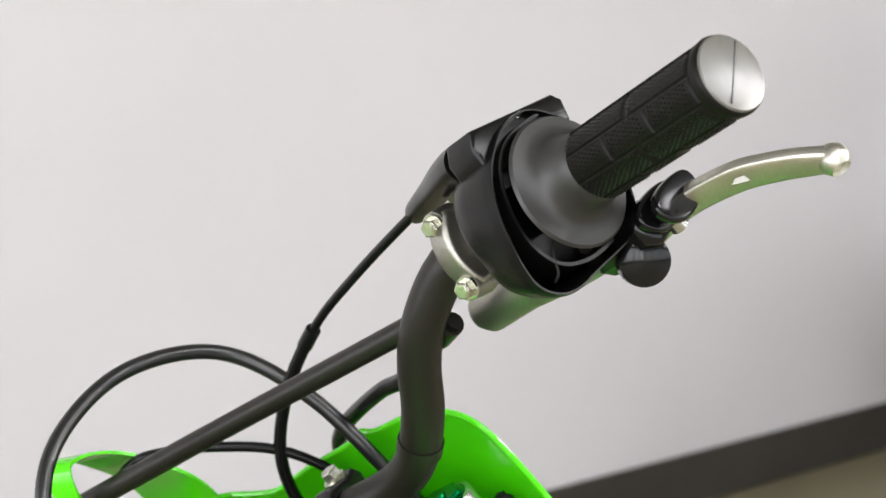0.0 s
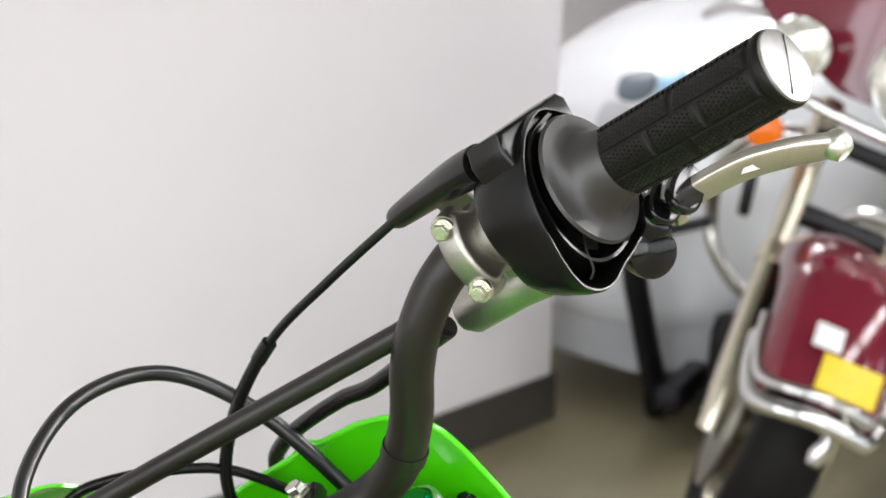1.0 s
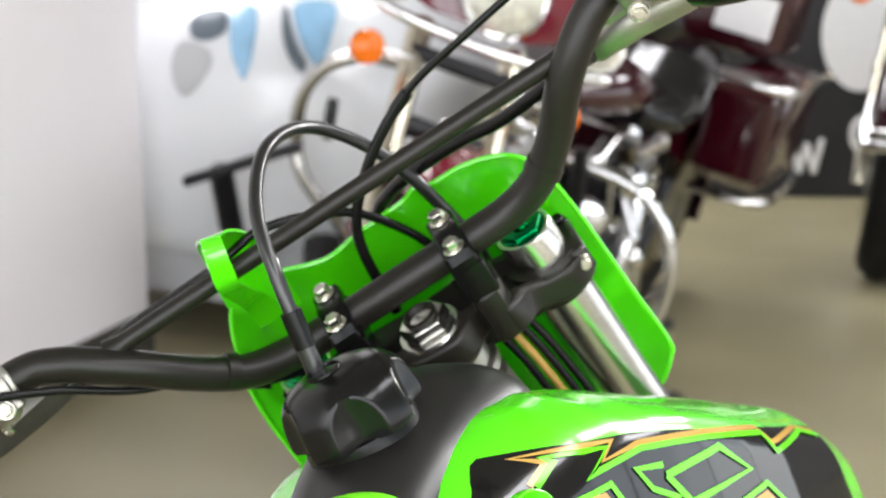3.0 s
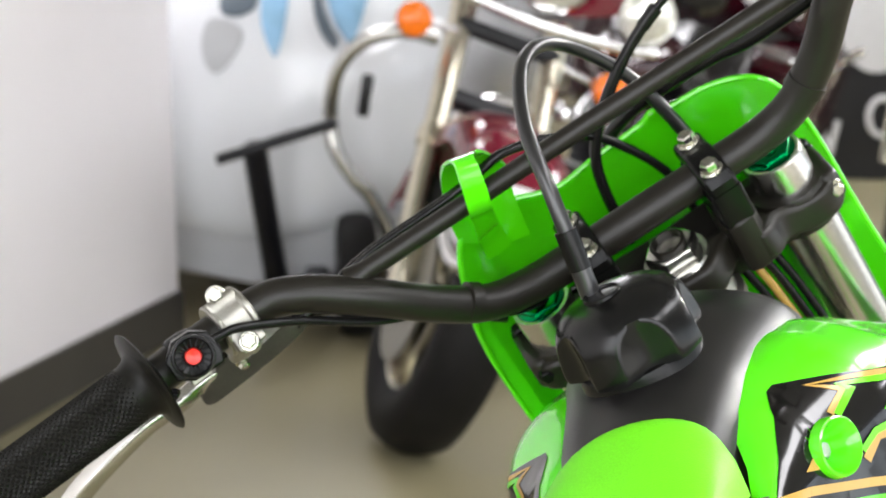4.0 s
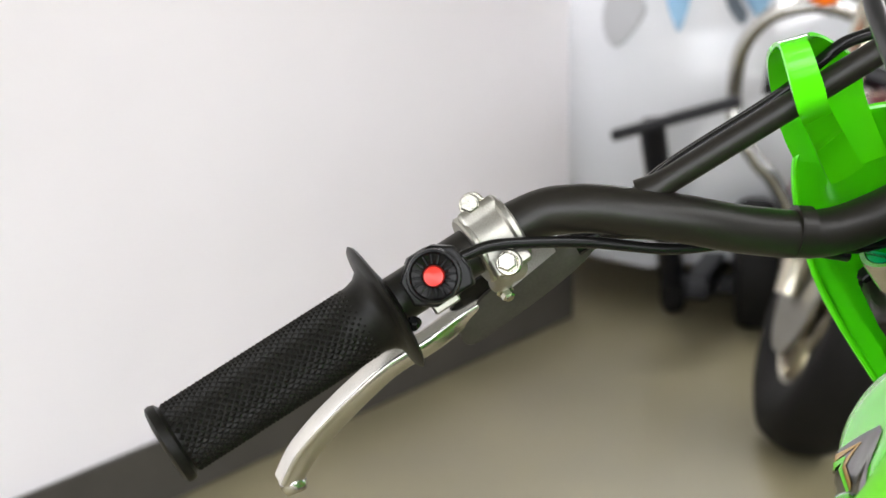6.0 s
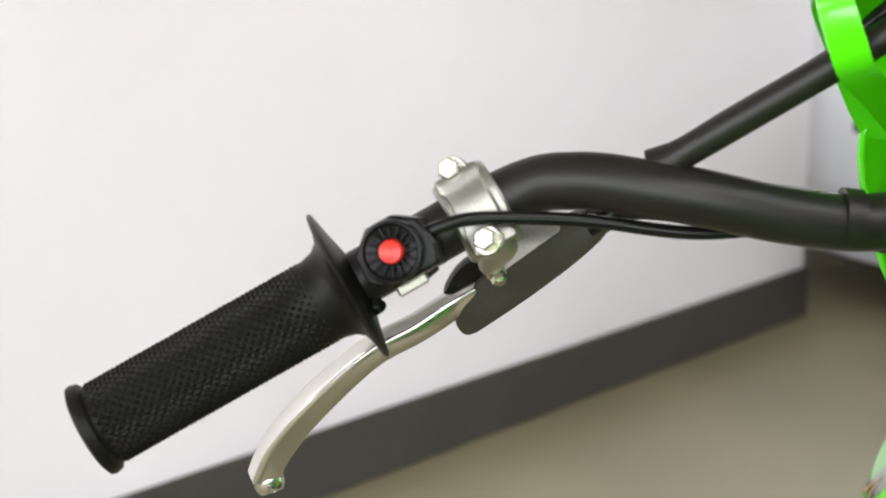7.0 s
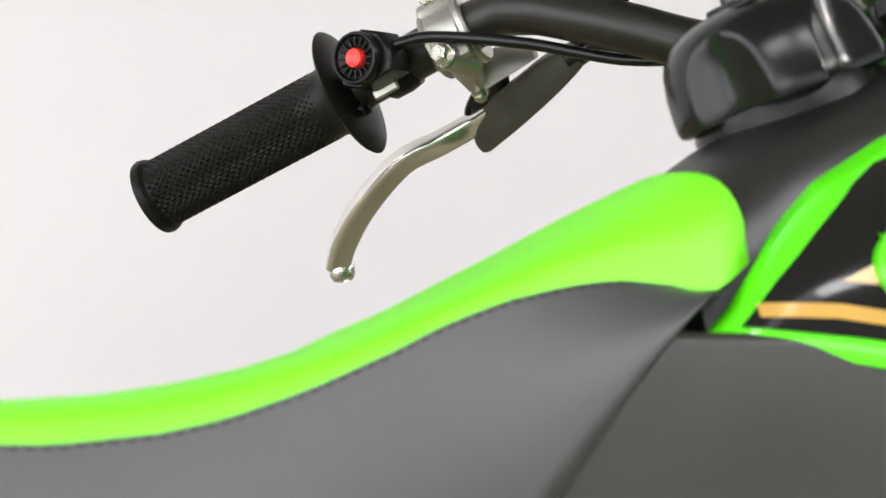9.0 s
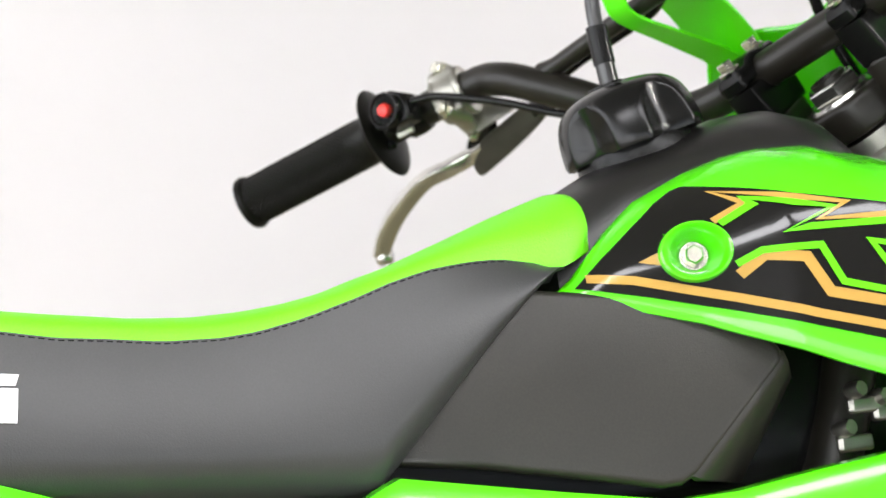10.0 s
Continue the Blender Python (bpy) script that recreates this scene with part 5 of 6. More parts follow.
rings = [[(x * w, y, z + dz) for x, dz in ((-1, -0.02), (-0.8, 0), (0, 0.012), (0.8, 0), (1, -0.02), (0.8, -0.006), (0, 0.006), (-0.8, -0.006))] for y, z, w in ((-0.10, -0.36, 0.055), (0.10, -0.34, 0.065), (0.34, -0.40, 0.05))]
bm = bmesh.new()
loft(bm, rings)
part("front_fender", bm, GREEN_PLASTIC, bike, "lime green front fender", FRONT)
# side stand on the leaning side
foot = inv @ Vector((*(BODY @ Vector((-0.36, -0.42, -0.6))).xy, 0.012))
bm = bmesh.new()
tube(bm, [(-0.08, -0.40, -0.56), tuple(foot)], 0.011, 12)
lathe(bm, [(0.001, -0.010), (0.03, -0.010), (0.03, 0.004), (0.001, 0.006)], 20, BODY.inverted() @ Matrix.Translation(BODY @ foot))
part("side_stand", bm, BAR_PAINT, bike, "black side stand leg", BODY)
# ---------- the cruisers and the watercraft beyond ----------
# the same red with shade mixed in; also the second cruiser's paint
SHADE_DARK_RED = material("shade_dark_red_paint", (0.030, 0.0016, 0.0050), 0.12, blotch=0.08, blotch_size=6, coat=0.5)
RED_PAINT = material("red_paint", (0.17, 0.008, 0.024), 0.14, blotch=0.06, blotch_size=6, coat=0.6)
WHITE_GEL = material("white_gelcoat", (0.82, 0.84, 0.86), 0.16, blotch=0.03, blotch_size=3, coat=0.4)
GREY_GEL = material("grey_gelcoat", (0.52, 0.53, 0.54), 0.35, blotch=0.06, blotch_size=5)
BLUE_TINT = material("blue_tint", (0.30, 0.52, 0.72), 0.15, blotch=0.2, blotch_size=9)
SLATE = material("slate_plastic", (0.12, 0.15, 0.18), 0.3, blotch=0.2, blotch_size=9)
SATIN_SILVER = material("satin_silver", (0.66, 0.62, 0.50), 0.24, 1.0, blotch=0.08, blotch_size=20, rough_var=0.06)
AMBER = material("amber_lens", (0.90, 0.19, 0.008), 0.18, blotch=0.12, blotch_size=60)
YELLOW_TAG = material("yellow_tag", (0.85, 0.62, 0.02), 0.35, blotch=0.05, blotch_size=40)
TYRE = material("tyre_rubber", (0.007, 0.0066, 0.006), 0.6, blotch=0.2, blotch_size=12, grain=0.2, grain_size=200, spec=0.18)
ENGINE_BLACK = material("engine_black", (0.008, 0.008, 0.010), 0.33, blotch=0.2, blotch_size=20, spec=0.28)
LAMP_GLASS = material("lamp_lens", (0.80, 0.80, 0.72), 0.08, 0.55, blotch=0.25, blotch_size=30, grain=0.2, grain_size=120)
BANNER_BLACK = material("banner_black", (0.012, 0.012, 0.013), 0.55, blotch=0.15, blotch_size=4)


def tyre_on(parent, m, r, w, rim_mat, label=""):
    bm = bmesh.new()
    prof = [(r * 0.62, -w * 0.36), (r * 0.70, -w * 0.47), (r * 0.84, -w * 0.5), (r * 0.94, -w * 0.40), (r * 0.985, -w * 0.2), (r, 0), (r * 0.985, w * 0.2), (r * 0.94, w * 0.40), (r * 0.84, w * 0.5), (r * 0.70, w * 0.47),
            (r * 0.62, w * 0.36)]
    lathe(bm, prof + prof[:1], 64)
    t = part("tyre", bm, TYRE, parent, label or "black road tyre", m)
    bm = bmesh.new()
    prof = [(r * 0.64, -w * 0.38), (r * 0.60, -w * 0.34), (r * 0.56, -w * 0.1), (r * 0.56, w * 0.1), (r * 0.60, w * 0.34), (r * 0.64, w * 0.38), (r * 0.62, 0)]
    lathe(bm, prof + prof[:1], 64)
    lathe(bm, [(0.0, -w * 0.5), (r * 0.16, -w * 0.5), (r * 0.12, -w * 0.2), (r * 0.12, w * 0.2), (r * 0.16, w * 0.5), (0.0, w * 0.5)], 24)
    for k in range(10):
        a = 2 * math.pi * k / 10
        tube(bm, [(r * 0.1 * math.cos(a), r * 0.1 * math.sin(a), 0), (r * 0.58 * math.cos(a), r * 0.58 * math.sin(a), 0)], [0.016, 0.010], 8)
    part("rim", bm, rim_mat, t, "bright cast wheel")
    bm = bmesh.new()
    lathe(bm, [(r * 0.16, -w * 0.56), (r * 0.46, -w * 0.56), (r * 0.46, -w * 0.60), (r * 0.16, -w * 0.60), (r * 0.16, -w * 0.56)], 40)
    lathe(bm, [(r * 0.16, w * 0.56), (r * 0.46, w * 0.56), (r * 0.46, w * 0.60), (r * 0.16, w * 0.60), (r * 0.16, w * 0.56)], 40)
    part("brake_disc", bm, ALUMINIUM, t)
    return t


def fender_arc(bm, r, w, a0, a1, centre, thick=0.006, n=26, crown=0.5):
    """A mudguard over a wheel, in the y-z plane; angles from straight ahead, upwards."""
    rings = []
    for i in range(n):
        a = a0 + (a1 - a0) * i / (n - 1)
        ring = []
        for k in range(13):
            b = -math.pi / 2 + math.pi * k / 12
            rr = r + crown * w * (math.cos(b) ** 0.8 - 1) * 0.9
            ring.append((w / 2 * math.sin(b), centre[1] + rr * math.cos(a), centre[2] + rr * math.sin(a)))
        for k in range(12, -1, -1):
            b = -math.pi / 2 + math.pi * k / 12
            rr = r - thick + crown * w * (math.cos(b) ** 0.8 - 1) * 0.9
            ring.append(((w / 2 - thick) * math.sin(b), centre[1] + rr * math.cos(a), centre[2] + rr * math.sin(a)))
        rings.append(ring)
    loft(bm, rings)


def lamp_on(parent, m, r, depth, name="headlight"):
    bm = bmesh.new()
    lathe(bm, [(0.0, -depth), (r * 0.45, -depth * 0.95), (r * 0.85, -depth * 0.6), (r, -depth * 0.15), (r * 1.03, 0.0), (r * 0.97, 0.008), (r * 0.92, 0.004)], 36)
    h = part(name, bm, CHROME, parent, "chromed lamp shell", m)
    bm = bmesh.new()
    lathe(bm, [(r * 0.93, 0.002), (r * 0.8, 0.014), (r * 0.5, 0.022), (0.0, 0.026)], 36)
    part("lens", bm, LAMP_GLASS, h, "fluted clear lens")
    return h


def cruiser(base, steered, body, label, paint, fork_mat):
    """A touring cruiser on its side stand: the steered front end and the body have poses of their own; origins on the floor under the front axle."""
    c = thing("cruiser_motorcycle", base, label, "motorcycle", "cruisers in the showroom")
    F2, B2 = steered, body
    R = 0.33
    tyre_on(c, F2 @ frame_along((0, 0, R), (1, 0, 0), (0, 0, 1)), R, 0.155, SATIN_SILVER)
    bm = bmesh.new()
    fender_arc(bm, 0.425, 0.245, radians(24), radians(158), (0, 0, R), crown=0.42)
    f = part("front_fender", bm, paint, c, "deep red painted front fender", F2)
    bm = bmesh.new()
    for dz, dy, r in ((0.0, 0.0, 0.019), (0.040, -0.012, 0.012)):
        tube(bm, spline([(-0.128, 0.20 + dy, R + 0.215 + dz), (-0.128, 0.28 + dy, R + 0.165 + dz), (-0.112, 0.352 + dy, R + 0.132 + dz), (-0.06, 0.388 + dy, R + 0.140 + dz), (0, 0.398 + dy, R + 0.148 + dz), (0.06, 0.388 + dy, R + 0.140 + dz),
                         (0.112, 0.352 + dy, R + 0.132 + dz), (0.128, 0.28 + dy, R + 0.165 + dz), (0.128, 0.20 + dy, R + 0.215 + dz)], 6), r, 12)
    part("fender_trim", bm, CHROME, f, "chrome bumper trim round the fender")
    bm = bmesh.new()
    box(bm, (0.115, 0.072, 0.006), frame_along((-0.030, 0.377, R + 0.232), (0, 0.85, 0.52), (1, 0, 0)), 0.002)
    part("tag", bm, YELLOW_TAG, f, "yellow tag on the fender")
    bm = bmesh.new()
    box(bm, (0.055, 0.050, 0.006), frame_along((0.030, 0.345, R + 0.288), (0, 0.76, 0.65), (1, 0, 0)), 0.002)
    part("tag", bm, DECAL_WHITE, f, "white tag on the fender")
    bm = bmesh.new()
    lathe(bm, [(0.008, 0.0), (0.012, 0.02), (0.02, 0.045), (0.014, 0.065), (0.0, 0.07)], 16, frame_along((-0.04, 0.375, R + 0.130), (0.1, 0, -1), (1, 0, 0)))
    part("fender_tip", bm, CHROME, f)
    top = (-0.335, 0.97)
    for s in (-1, 1):
        bm = bmesh.new()
        tube(bm, [(s * 0.115, 0.012, R - 0.04), (s * 0.115, -0.012, R + 0.06), (s * 0.115, -0.10, R + 0.19), (s * 0.115, -0.17, R + 0.315)], [0.024, 0.032, 0.031, 0.030], 20)
        lathe(bm, [(0.034, -0.02), (0.037, 0.0), (0.034, 0.02)], 20, frame_along((s * 0.115, -0.17, R + 0.315), (0, -0.52, 0.85)))
        leg = part("fork_leg", bm, fork_mat, c, "satin silver lower fork leg", F2)
        bm = bmesh.new()
        tube(bm, [(s * 0.115, -0.17, R + 0.315), (s * 0.115, top[0], top[1])], [0.027, 0.030], 20)
        part("fork_cover", bm, fork_mat, leg)
        m = F2 @ frame_along((s * 0.238, -0.20, 0.875), (0, 1, 0), (0, 0, 1))
        bm = bmesh.new()
        lathe(bm, [(0.0, -0.06), (0.022, -0.055), (0.036, -0.03), (0.040, 0.0), (0.037, 0.012), (0.02, 0.022), (0.0, 0.025)], 28)
        sig = part("turn_signal", bm, AMBER, c, "round amber turn signal", m)
        bm = bmesh.new()
        tube(bm, [(s * 0.238, -0.24, 0.875), (s * 0.13, -0.24, 0.885)], 0.009, 10)
        part("signal_stalk", bm, CHROME, sig, m=F2)
        lamp_on(c, F2 @ frame_along((s * 0.245, -0.16, 1.055), (0, 1, -0.03), (0, 0, 1)), 0.066, 0.085, "passing_lamp")
    lamp_on(c, F2 @ frame_along((0.0, -0.12, 1.085), (0, 1, -0.03), (0, 0, 1)), 0.098, 0.15)
    bm = bmesh.new()
    box(bm, (0.20, 0.05, 0.04), Matrix.Translation((0, -0.23, 0.74)) @ Matrix.Rotation(0.5, 4, "X"), 0.01)
    box(bm, (0.26, 0.05, 0.04), Matrix.Translation((0, -0.29, 0.90)), 0.012)
    part("fork_bridge", bm, ENGINE_BLACK, c, "black fork bridge", F2)
    bm = bmesh.new()
    tube(bm, spline([(-0.30, -0.18, 0.985), (-0.18, -0.15, 0.965), (0, -0.14, 0.955), (0.18, -0.15, 0.965), (0.30, -0.18, 0.985)], 6), 0.013, 12)
    part("lamp_bar", bm, CHROME, c, "chrome lamp bar", F2)
    bm = bmesh.new()
    tube(bm, spline([(-0.42, -0.62, 1.03), (-0.36, -0.48, 1.08), (-0.16, -0.38, 1.10), (0, -0.36, 1.06), (0.16, -0.38, 1.10), (0.36, -0.48, 1.08), (0.42, -0.62, 1.03)], 6), 0.013, 12)
    part("handlebar", bm, CHROME, c, "wide chrome handlebar", F2)
    # body
    bm = bmesh.new()
    rings = []
    for y, z, w, h in ((-0.46, 0.79, 0.03, 0.03), (-0.52, 0.795, 0.08, 0.055), (-0.64, 0.80, 0.125, 0.075), (-0.80, 0.79, 0.125, 0.075), (-0.95, 0.75, 0.09, 0.06), (-1.02, 0.73, 0.05, 0.04)):
        rings.append([(w * math.cos(a), y, z + h * math.sin(a)) for a in [2 * math.pi * k / 24 for k in range(24)]])
    loft(bm, rings)
    # shade put into the tank's red
    part("fuel_tank", bm, SHADE_DARK_RED, c, "red fuel tank, shade in its paint", B2)
    bm = bmesh.new()
    rings = []
    for y, z, w, h in ((-0.88, 0.72, 0.10, 0.04), (-1.0, 0.70, 0.17, 0.06), (-1.2, 0.71, 0.18, 0.065), (-1.32, 0.77, 0.16, 0.06), (-1.5, 0.80, 0.14, 0.05), (-1.62, 0.81, 0.10, 0.03)):
        rings.append([(w * math.cos(a), y, z + h * math.sin(a)) for a in [2 * math.pi * k / 24 for k in range(24)]])
    loft(bm, rings)
    part("seat", bm, GLOSS_BLACK, c, "black leather two-up seat", B2)
    bm = bmesh.new()
    box(bm, (0.32, 0.46, 0.26), Matrix.Translation((0, -0.78, 0.31)), 0.05)
    engine = part("engine", bm, ENGINE_BLACK, c, "black finned V-twin engine", B2)
    bm = bmesh.new()
    lathe(bm, [(0.0, 0.12), (0.10, 0.12), (0.115, 0.14), (0.115, 0.19), (0.10, 0.205), (0.0, 0.21)], 32, frame_along((0, -0.70, 0.30), (-1, 0, 0)))
    part("clutch_case", bm, ENGINE_BLACK, engine)
    for a in (-0.42, 0.42):
        bm = bmesh.new()
        tube(bm, [(0, -0.79, 0.36), (0, -0.79 + 0.30 * math.sin(a), 0.36 + 0.30 * math.cos(a))], 0.065, 20)
        part("cylinder", bm, ENGINE_BLACK, engine)
        for k in range(8):
            bm = bmesh.new()
            box(bm, (0.17, 0.16, 0.010), frame_along((0, -0.79 + (0.10 + 0.030 * k) * math.sin(a), 0.40 + (0.02 + 0.030 * k) * math.cos(a)), (0, math.sin(a), math.cos(a)), (1, 0, 0)), 0.004)
            part("fin", bm, ENGINE_BLACK, engine)
    bm = bmesh.new()
    for s in (-1,):
        lathe(bm, [(0.0, 0.0), (0.09, 0.0), (0.10, 0.02), (0.095, 0.035), (0.05, 0.05), (0.0, 0.052)], 32, frame_along((s * 0.19, -0.70, 0.31), (s, 0, 0)))
        tube(bm, spline([(s * 0.12, -0.66, 0.60), (s * 0.20, -0.60, 0.56), (s * 0.22, -0.55, 0.42), (s * 0.20, -0.58, 0.28), (s * 0.19, -0.75, 0.20), (s * 0.20, -1.30, 0.19)], 8), 0.024, 14)
        lathe(bm, [(0.0, 0.0), (0.05, 0.0), (0.055, 0.02), (0.03, 0.045), (0.0, 0.05)], 28, frame_along((s * 0.14, -0.80, 0.56), (s, 0, 0)))
        tube(bm, [(s * 0.15, -0.62, 0.66), (s * 0.16, -0.86, 0.67)], 0.026, 14)
    part("engine_cover", bm, CHROME, c, "chromed engine covers and pipes", B2)
    for a in (-0.42, 0.42):
        y, z = -0.79 + 0.31 * math.sin(a), 0.36 + 0.31 * math.cos(a)
        bm = bmesh.new()
        box(bm, (0.20, 0.15, 0.055), frame_along((0, y, z), (0, math.sin(a), math.cos(a)), (1, 0, 0)), 0.02)
        part("rocker_cover", bm, CHROME, engine, "chrome rocker cover")
        for d in (-0.03, 0.03):
            bm = bmesh.new()
            tube(bm, [(-0.125, -0.77 + d, 0.38), (-0.115, y + d * 1.4, z - 0.02)], [0.012, 0.010], 12)
            part("pushrod_tube", bm, CHROME, engine, "chrome pushrod tube")
    bm = bmesh.new()
    lathe(bm, [(0.0, 0.0), (0.085, 0.0), (0.092, 0.012), (0.092, 0.045), (0.080, 0.058), (0.03, 0.064), (0.0, 0.064)], 36, frame_along((-0.12, -0.80, 0.55), (-1, 0, 0)))
    part("air_cleaner", bm, CHROME, engine, "round chrome air cleaner cover")
    bm = bmesh.new()
    lathe(bm, [(0.0, -0.02), (0.045, -0.02), (0.052, 0.0), (0.045, 0.022), (0.02, 0.03), (0.0, 0.03)], 28, frame_along((-0.13, -0.46, 0.52), (-0.3, 1, 0)))
    part("horn", bm, CHROME, engine, "round chrome horn")
    bm = bmesh.new()
    outer = []
    for z, w in ((1.00, 0.12), (1.05, 0.26), (1.11, 0.34), (1.18, 0.385), (1.25, 0.39), (1.32, 0.34), (1.38, 0.24), (1.41, 0.12)):
        row = []
        for k in range(21):
            x = w * (k / 10 - 1)
            row.append((x, -0.25 - 1.35 * x * x - 0.10 * max(0, z - 1.25), z))
        outer.append(row + [(x * 0.97, y - 0.02, z2) for x, y, z2 in row[::-1]])
    loft(bm, outer)
    part("fairing", bm, paint, c, "deep red handlebar fairing", F2)
    for s in (-1, 1):
        bm = bmesh.new()
        rings = [[(s * 0.44 + 0.095 * k * math.cos(v), -0.50 + dy, 1.17 + 0.058 * k * math.sin(v)) for v in [2 * math.pi * j / 24 for j in range(24)]] for k, dy in ((0.2, 0.045), (0.7, 0.035), (1.0, 0.0), (0.95, -0.012))]
        loft(bm, rings)
        mirror = part("mirror", bm, GLOSS_BLACK, c, "black backed oval mirror", F2)
        bm = bmesh.new()
        tube(bm, [(s * 0.40, -0.50, 1.13), (s * 0.38, -0.50, 1.075)], 0.007, 10)
        part("mirror_stalk", bm, CHROME, mirror, m=F2)
    bm = bmesh.new()
    lathe(bm, [(0.0, -0.03), (0.06, -0.03), (0.07, 0.0), (0.066, 0.012), (0.0, 0.014)], 32, frame_along((0, -0.62, 0.885), (0, -0.25, 1)))
    part("instrument_pod", bm, CHROME, c, "chrome instrument pod on the tank", B2)
    bm = bmesh.new()
    tube(bm, spline([(-0.06, -0.40, 0.66), (-0.26, -0.42, 0.63), (-0.36, -0.44, 0.50), (-0.36, -0.46, 0.34), (-0.27, -0.47, 0.22), (-0.08, -0.48, 0.18), (0.08, -0.48, 0.18), (0.27, -0.47, 0.22), (0.36, -0.46, 0.34), (0.36, -0.44, 0.50),
                     (0.26, -0.42, 0.63), (0.06, -0.40, 0.66)], 8), 0.016, 14)
    part("engine_guard", bm, CHROME, c, "chrome engine guard", B2)
    bm = bmesh.new()
    for s in (-1, 1):
        tube(bm, [(s * 0.10, -0.36, 0.70), (s * 0.13, -0.50, 0.24), (s * 0.13, -1.10, 0.22), (s * 0.12, -1.25, 0.50)], 0.018, 10)
        box(bm, (0.10, 0.32, 0.025), Matrix.Translation((s * 0.30, -0.62, 0.25)), 0.008)
    part("frame", bm, ENGINE_BLACK, c, "black frame with footboards", B2)
    bm = bmesh.new()
    lean = Matrix.Translation((0, -0.47, 0.42)) @ Matrix.Rotation(0.25, 4, "X")
    for dx in (-0.085, 0.085):
        box(bm, (0.020, 0.05, 0.26), lean @ Matrix.Translation((dx, 0, 0)), 0.006)
    cooler = part("oil_cooler", bm, ENGINE_BLACK, c, "black finned oil cooler behind the front wheel", B2)
    for k in range(11):
        bm = bmesh.new()
        box(bm, (0.150, 0.040, 0.008), lean @ Matrix.Translation((0, 0, -0.12 + 0.024 * k)), 0.002)
        part("fin", bm, GREY_GEL if k % 5 == 0 else ENGINE_BLACK, cooler)
    for x0, z0, x1, z1, rr in ((-0.25, 0.50, -0.17, 0.62, 0.012), (-0.28, 0.34, -0.20, 0.42, 0.010), (-0.13, 0.26, -0.30, 0.27, 0.016)):
        bm = bmesh.new()
        tube(bm, [(x0, -0.50, z0), (x1, -0.52, z1)], rr, 12)
        part("engine_pipe", bm, CHROME, engine, "short chrome pipe")
    for x, y, z, r in ((-0.20, -0.50, 0.62, 0.030), (-0.16, -0.47, 0.36, 0.034), (-0.24, -0.56, 0.44, 0.026), (0.16, -0.47, 0.40, 0.030)):
        bm = bmesh.new()
        lathe(bm, [(0.0, -0.03), (r * 0.7, -0.028), (r, -0.01), (r, 0.012), (r * 0.7, 0.022), (0.0, 0.026)], 24, frame_along((x, y, z), (-0.5, 1, 0.2)))
        part("engine_fitting", bm, CHROME, engine, "small round chrome engine fitting")
    tyre_on(c, B2 @ frame_along((0, -1.62, R), (1, 0, 0), (0, 0, 1)), R, 0.15, SATIN_SILVER)
    bm = bmesh.new()
    fender_arc(bm, 0.375, 0.22, radians(40), radians(195), (0, -1.62, R))
    # rear fender, bags and case: shade put into the red by darker paint
    part("rear_fender", bm, SHADE_DARK_RED, c, "deep red rear fender, shade in its paint", B2)
    for s in (-1, 1):
        bm = bmesh.new()
        slab(bm, [(-1.36, 0.54), (-1.33, 0.77), (-1.38, 0.81), (-1.90, 0.81), (-1.96, 0.75), (-1.90, 0.54), (-1.84, 0.50), (-1.42, 0.50)], 0.20, frame_along((s * 0.14 - (0.2 if s < 0 else 0), 0, 0), (1, 0, 0), (0, 1, 0)), 0.025)
        bag = part("saddlebag", bm, SHADE_DARK_RED, c, "red hard saddlebag with chrome rail, shade in its paint", B2)
        bm = bmesh.new()
        tube(bm, spline([(s * 0.16, -1.30, 0.82), (s * 0.355, -1.32, 0.815), (s * 0.36, -1.60, 0.815), (s * 0.355, -1.94, 0.81)], 6), 0.014, 12)
        tube(bm, spline([(s * 0.16, -1.34, 0.48), (s * 0.36, -1.34, 0.49), (s * 0.37, -1.62, 0.49), (s * 0.35, -1.92, 0.49)], 6), 0.013, 12)
        part("bag_rail", bm, CHROME, bag)
    bm = bmesh.new()
    box(bm, (0.48, 0.34, 0.26), Matrix.Translation((0, -1.80, 0.96)), 0.04)
    trunk = part("top_case", bm, SHADE_DARK_RED, c, "red top case, shade in its paint", B2)
    bm = bmesh.new()
    box(bm, (0.17, 0.02, 0.12), Matrix.Translation((-0.12, -1.625, 0.95)), 0.004)
    part("case_plate", bm, DECAL_WHITE, trunk)
    # side stand, on its lower side
    foot = B2.inverted() @ Vector((*(B2 @ Vector((-0.45, -0.57, 0.1))).xy, 0.012))
    bm = bmesh.new()
    tube(bm, [(-0.15, -0.46, 0.21), tuple(foot)], 0.013, 10)
    tube(bm, [tuple(foot), tuple(foot + Vector((-0.03, 0.03, 0)))], 0.02, 10)
    part("side_stand", bm, BASE_VINYL, c, "dark grey side stand", B2)
    return c


def standing(x, y, heading, lean):
    """A pose on the floor, y along the heading (degrees from +y, to the left), leaning to its left."""
    return Matrix.Translation((x, y, 0)) @ Matrix.Rotation(radians(heading), 4, "Z") @ Matrix.Rotation(radians(-lean), 4, "Y")


cruiser(pose(-0.3, 3.0, 0), standing(-0.395, 2.84, 195, 21), standing(-0.27, 3.02, 162, 16), "deep red touring cruiser with chrome trim, on its side stand", RED_PAINT, SATIN_SILVER)
cruiser(pose(1.4, 5.2, 0), standing(1.07, 4.97, 170, 10), standing(1.08, 4.99, 130, 10), "dark red touring cruiser parked behind, on its side stand", SHADE_DARK_RED, SATIN_SILVER)

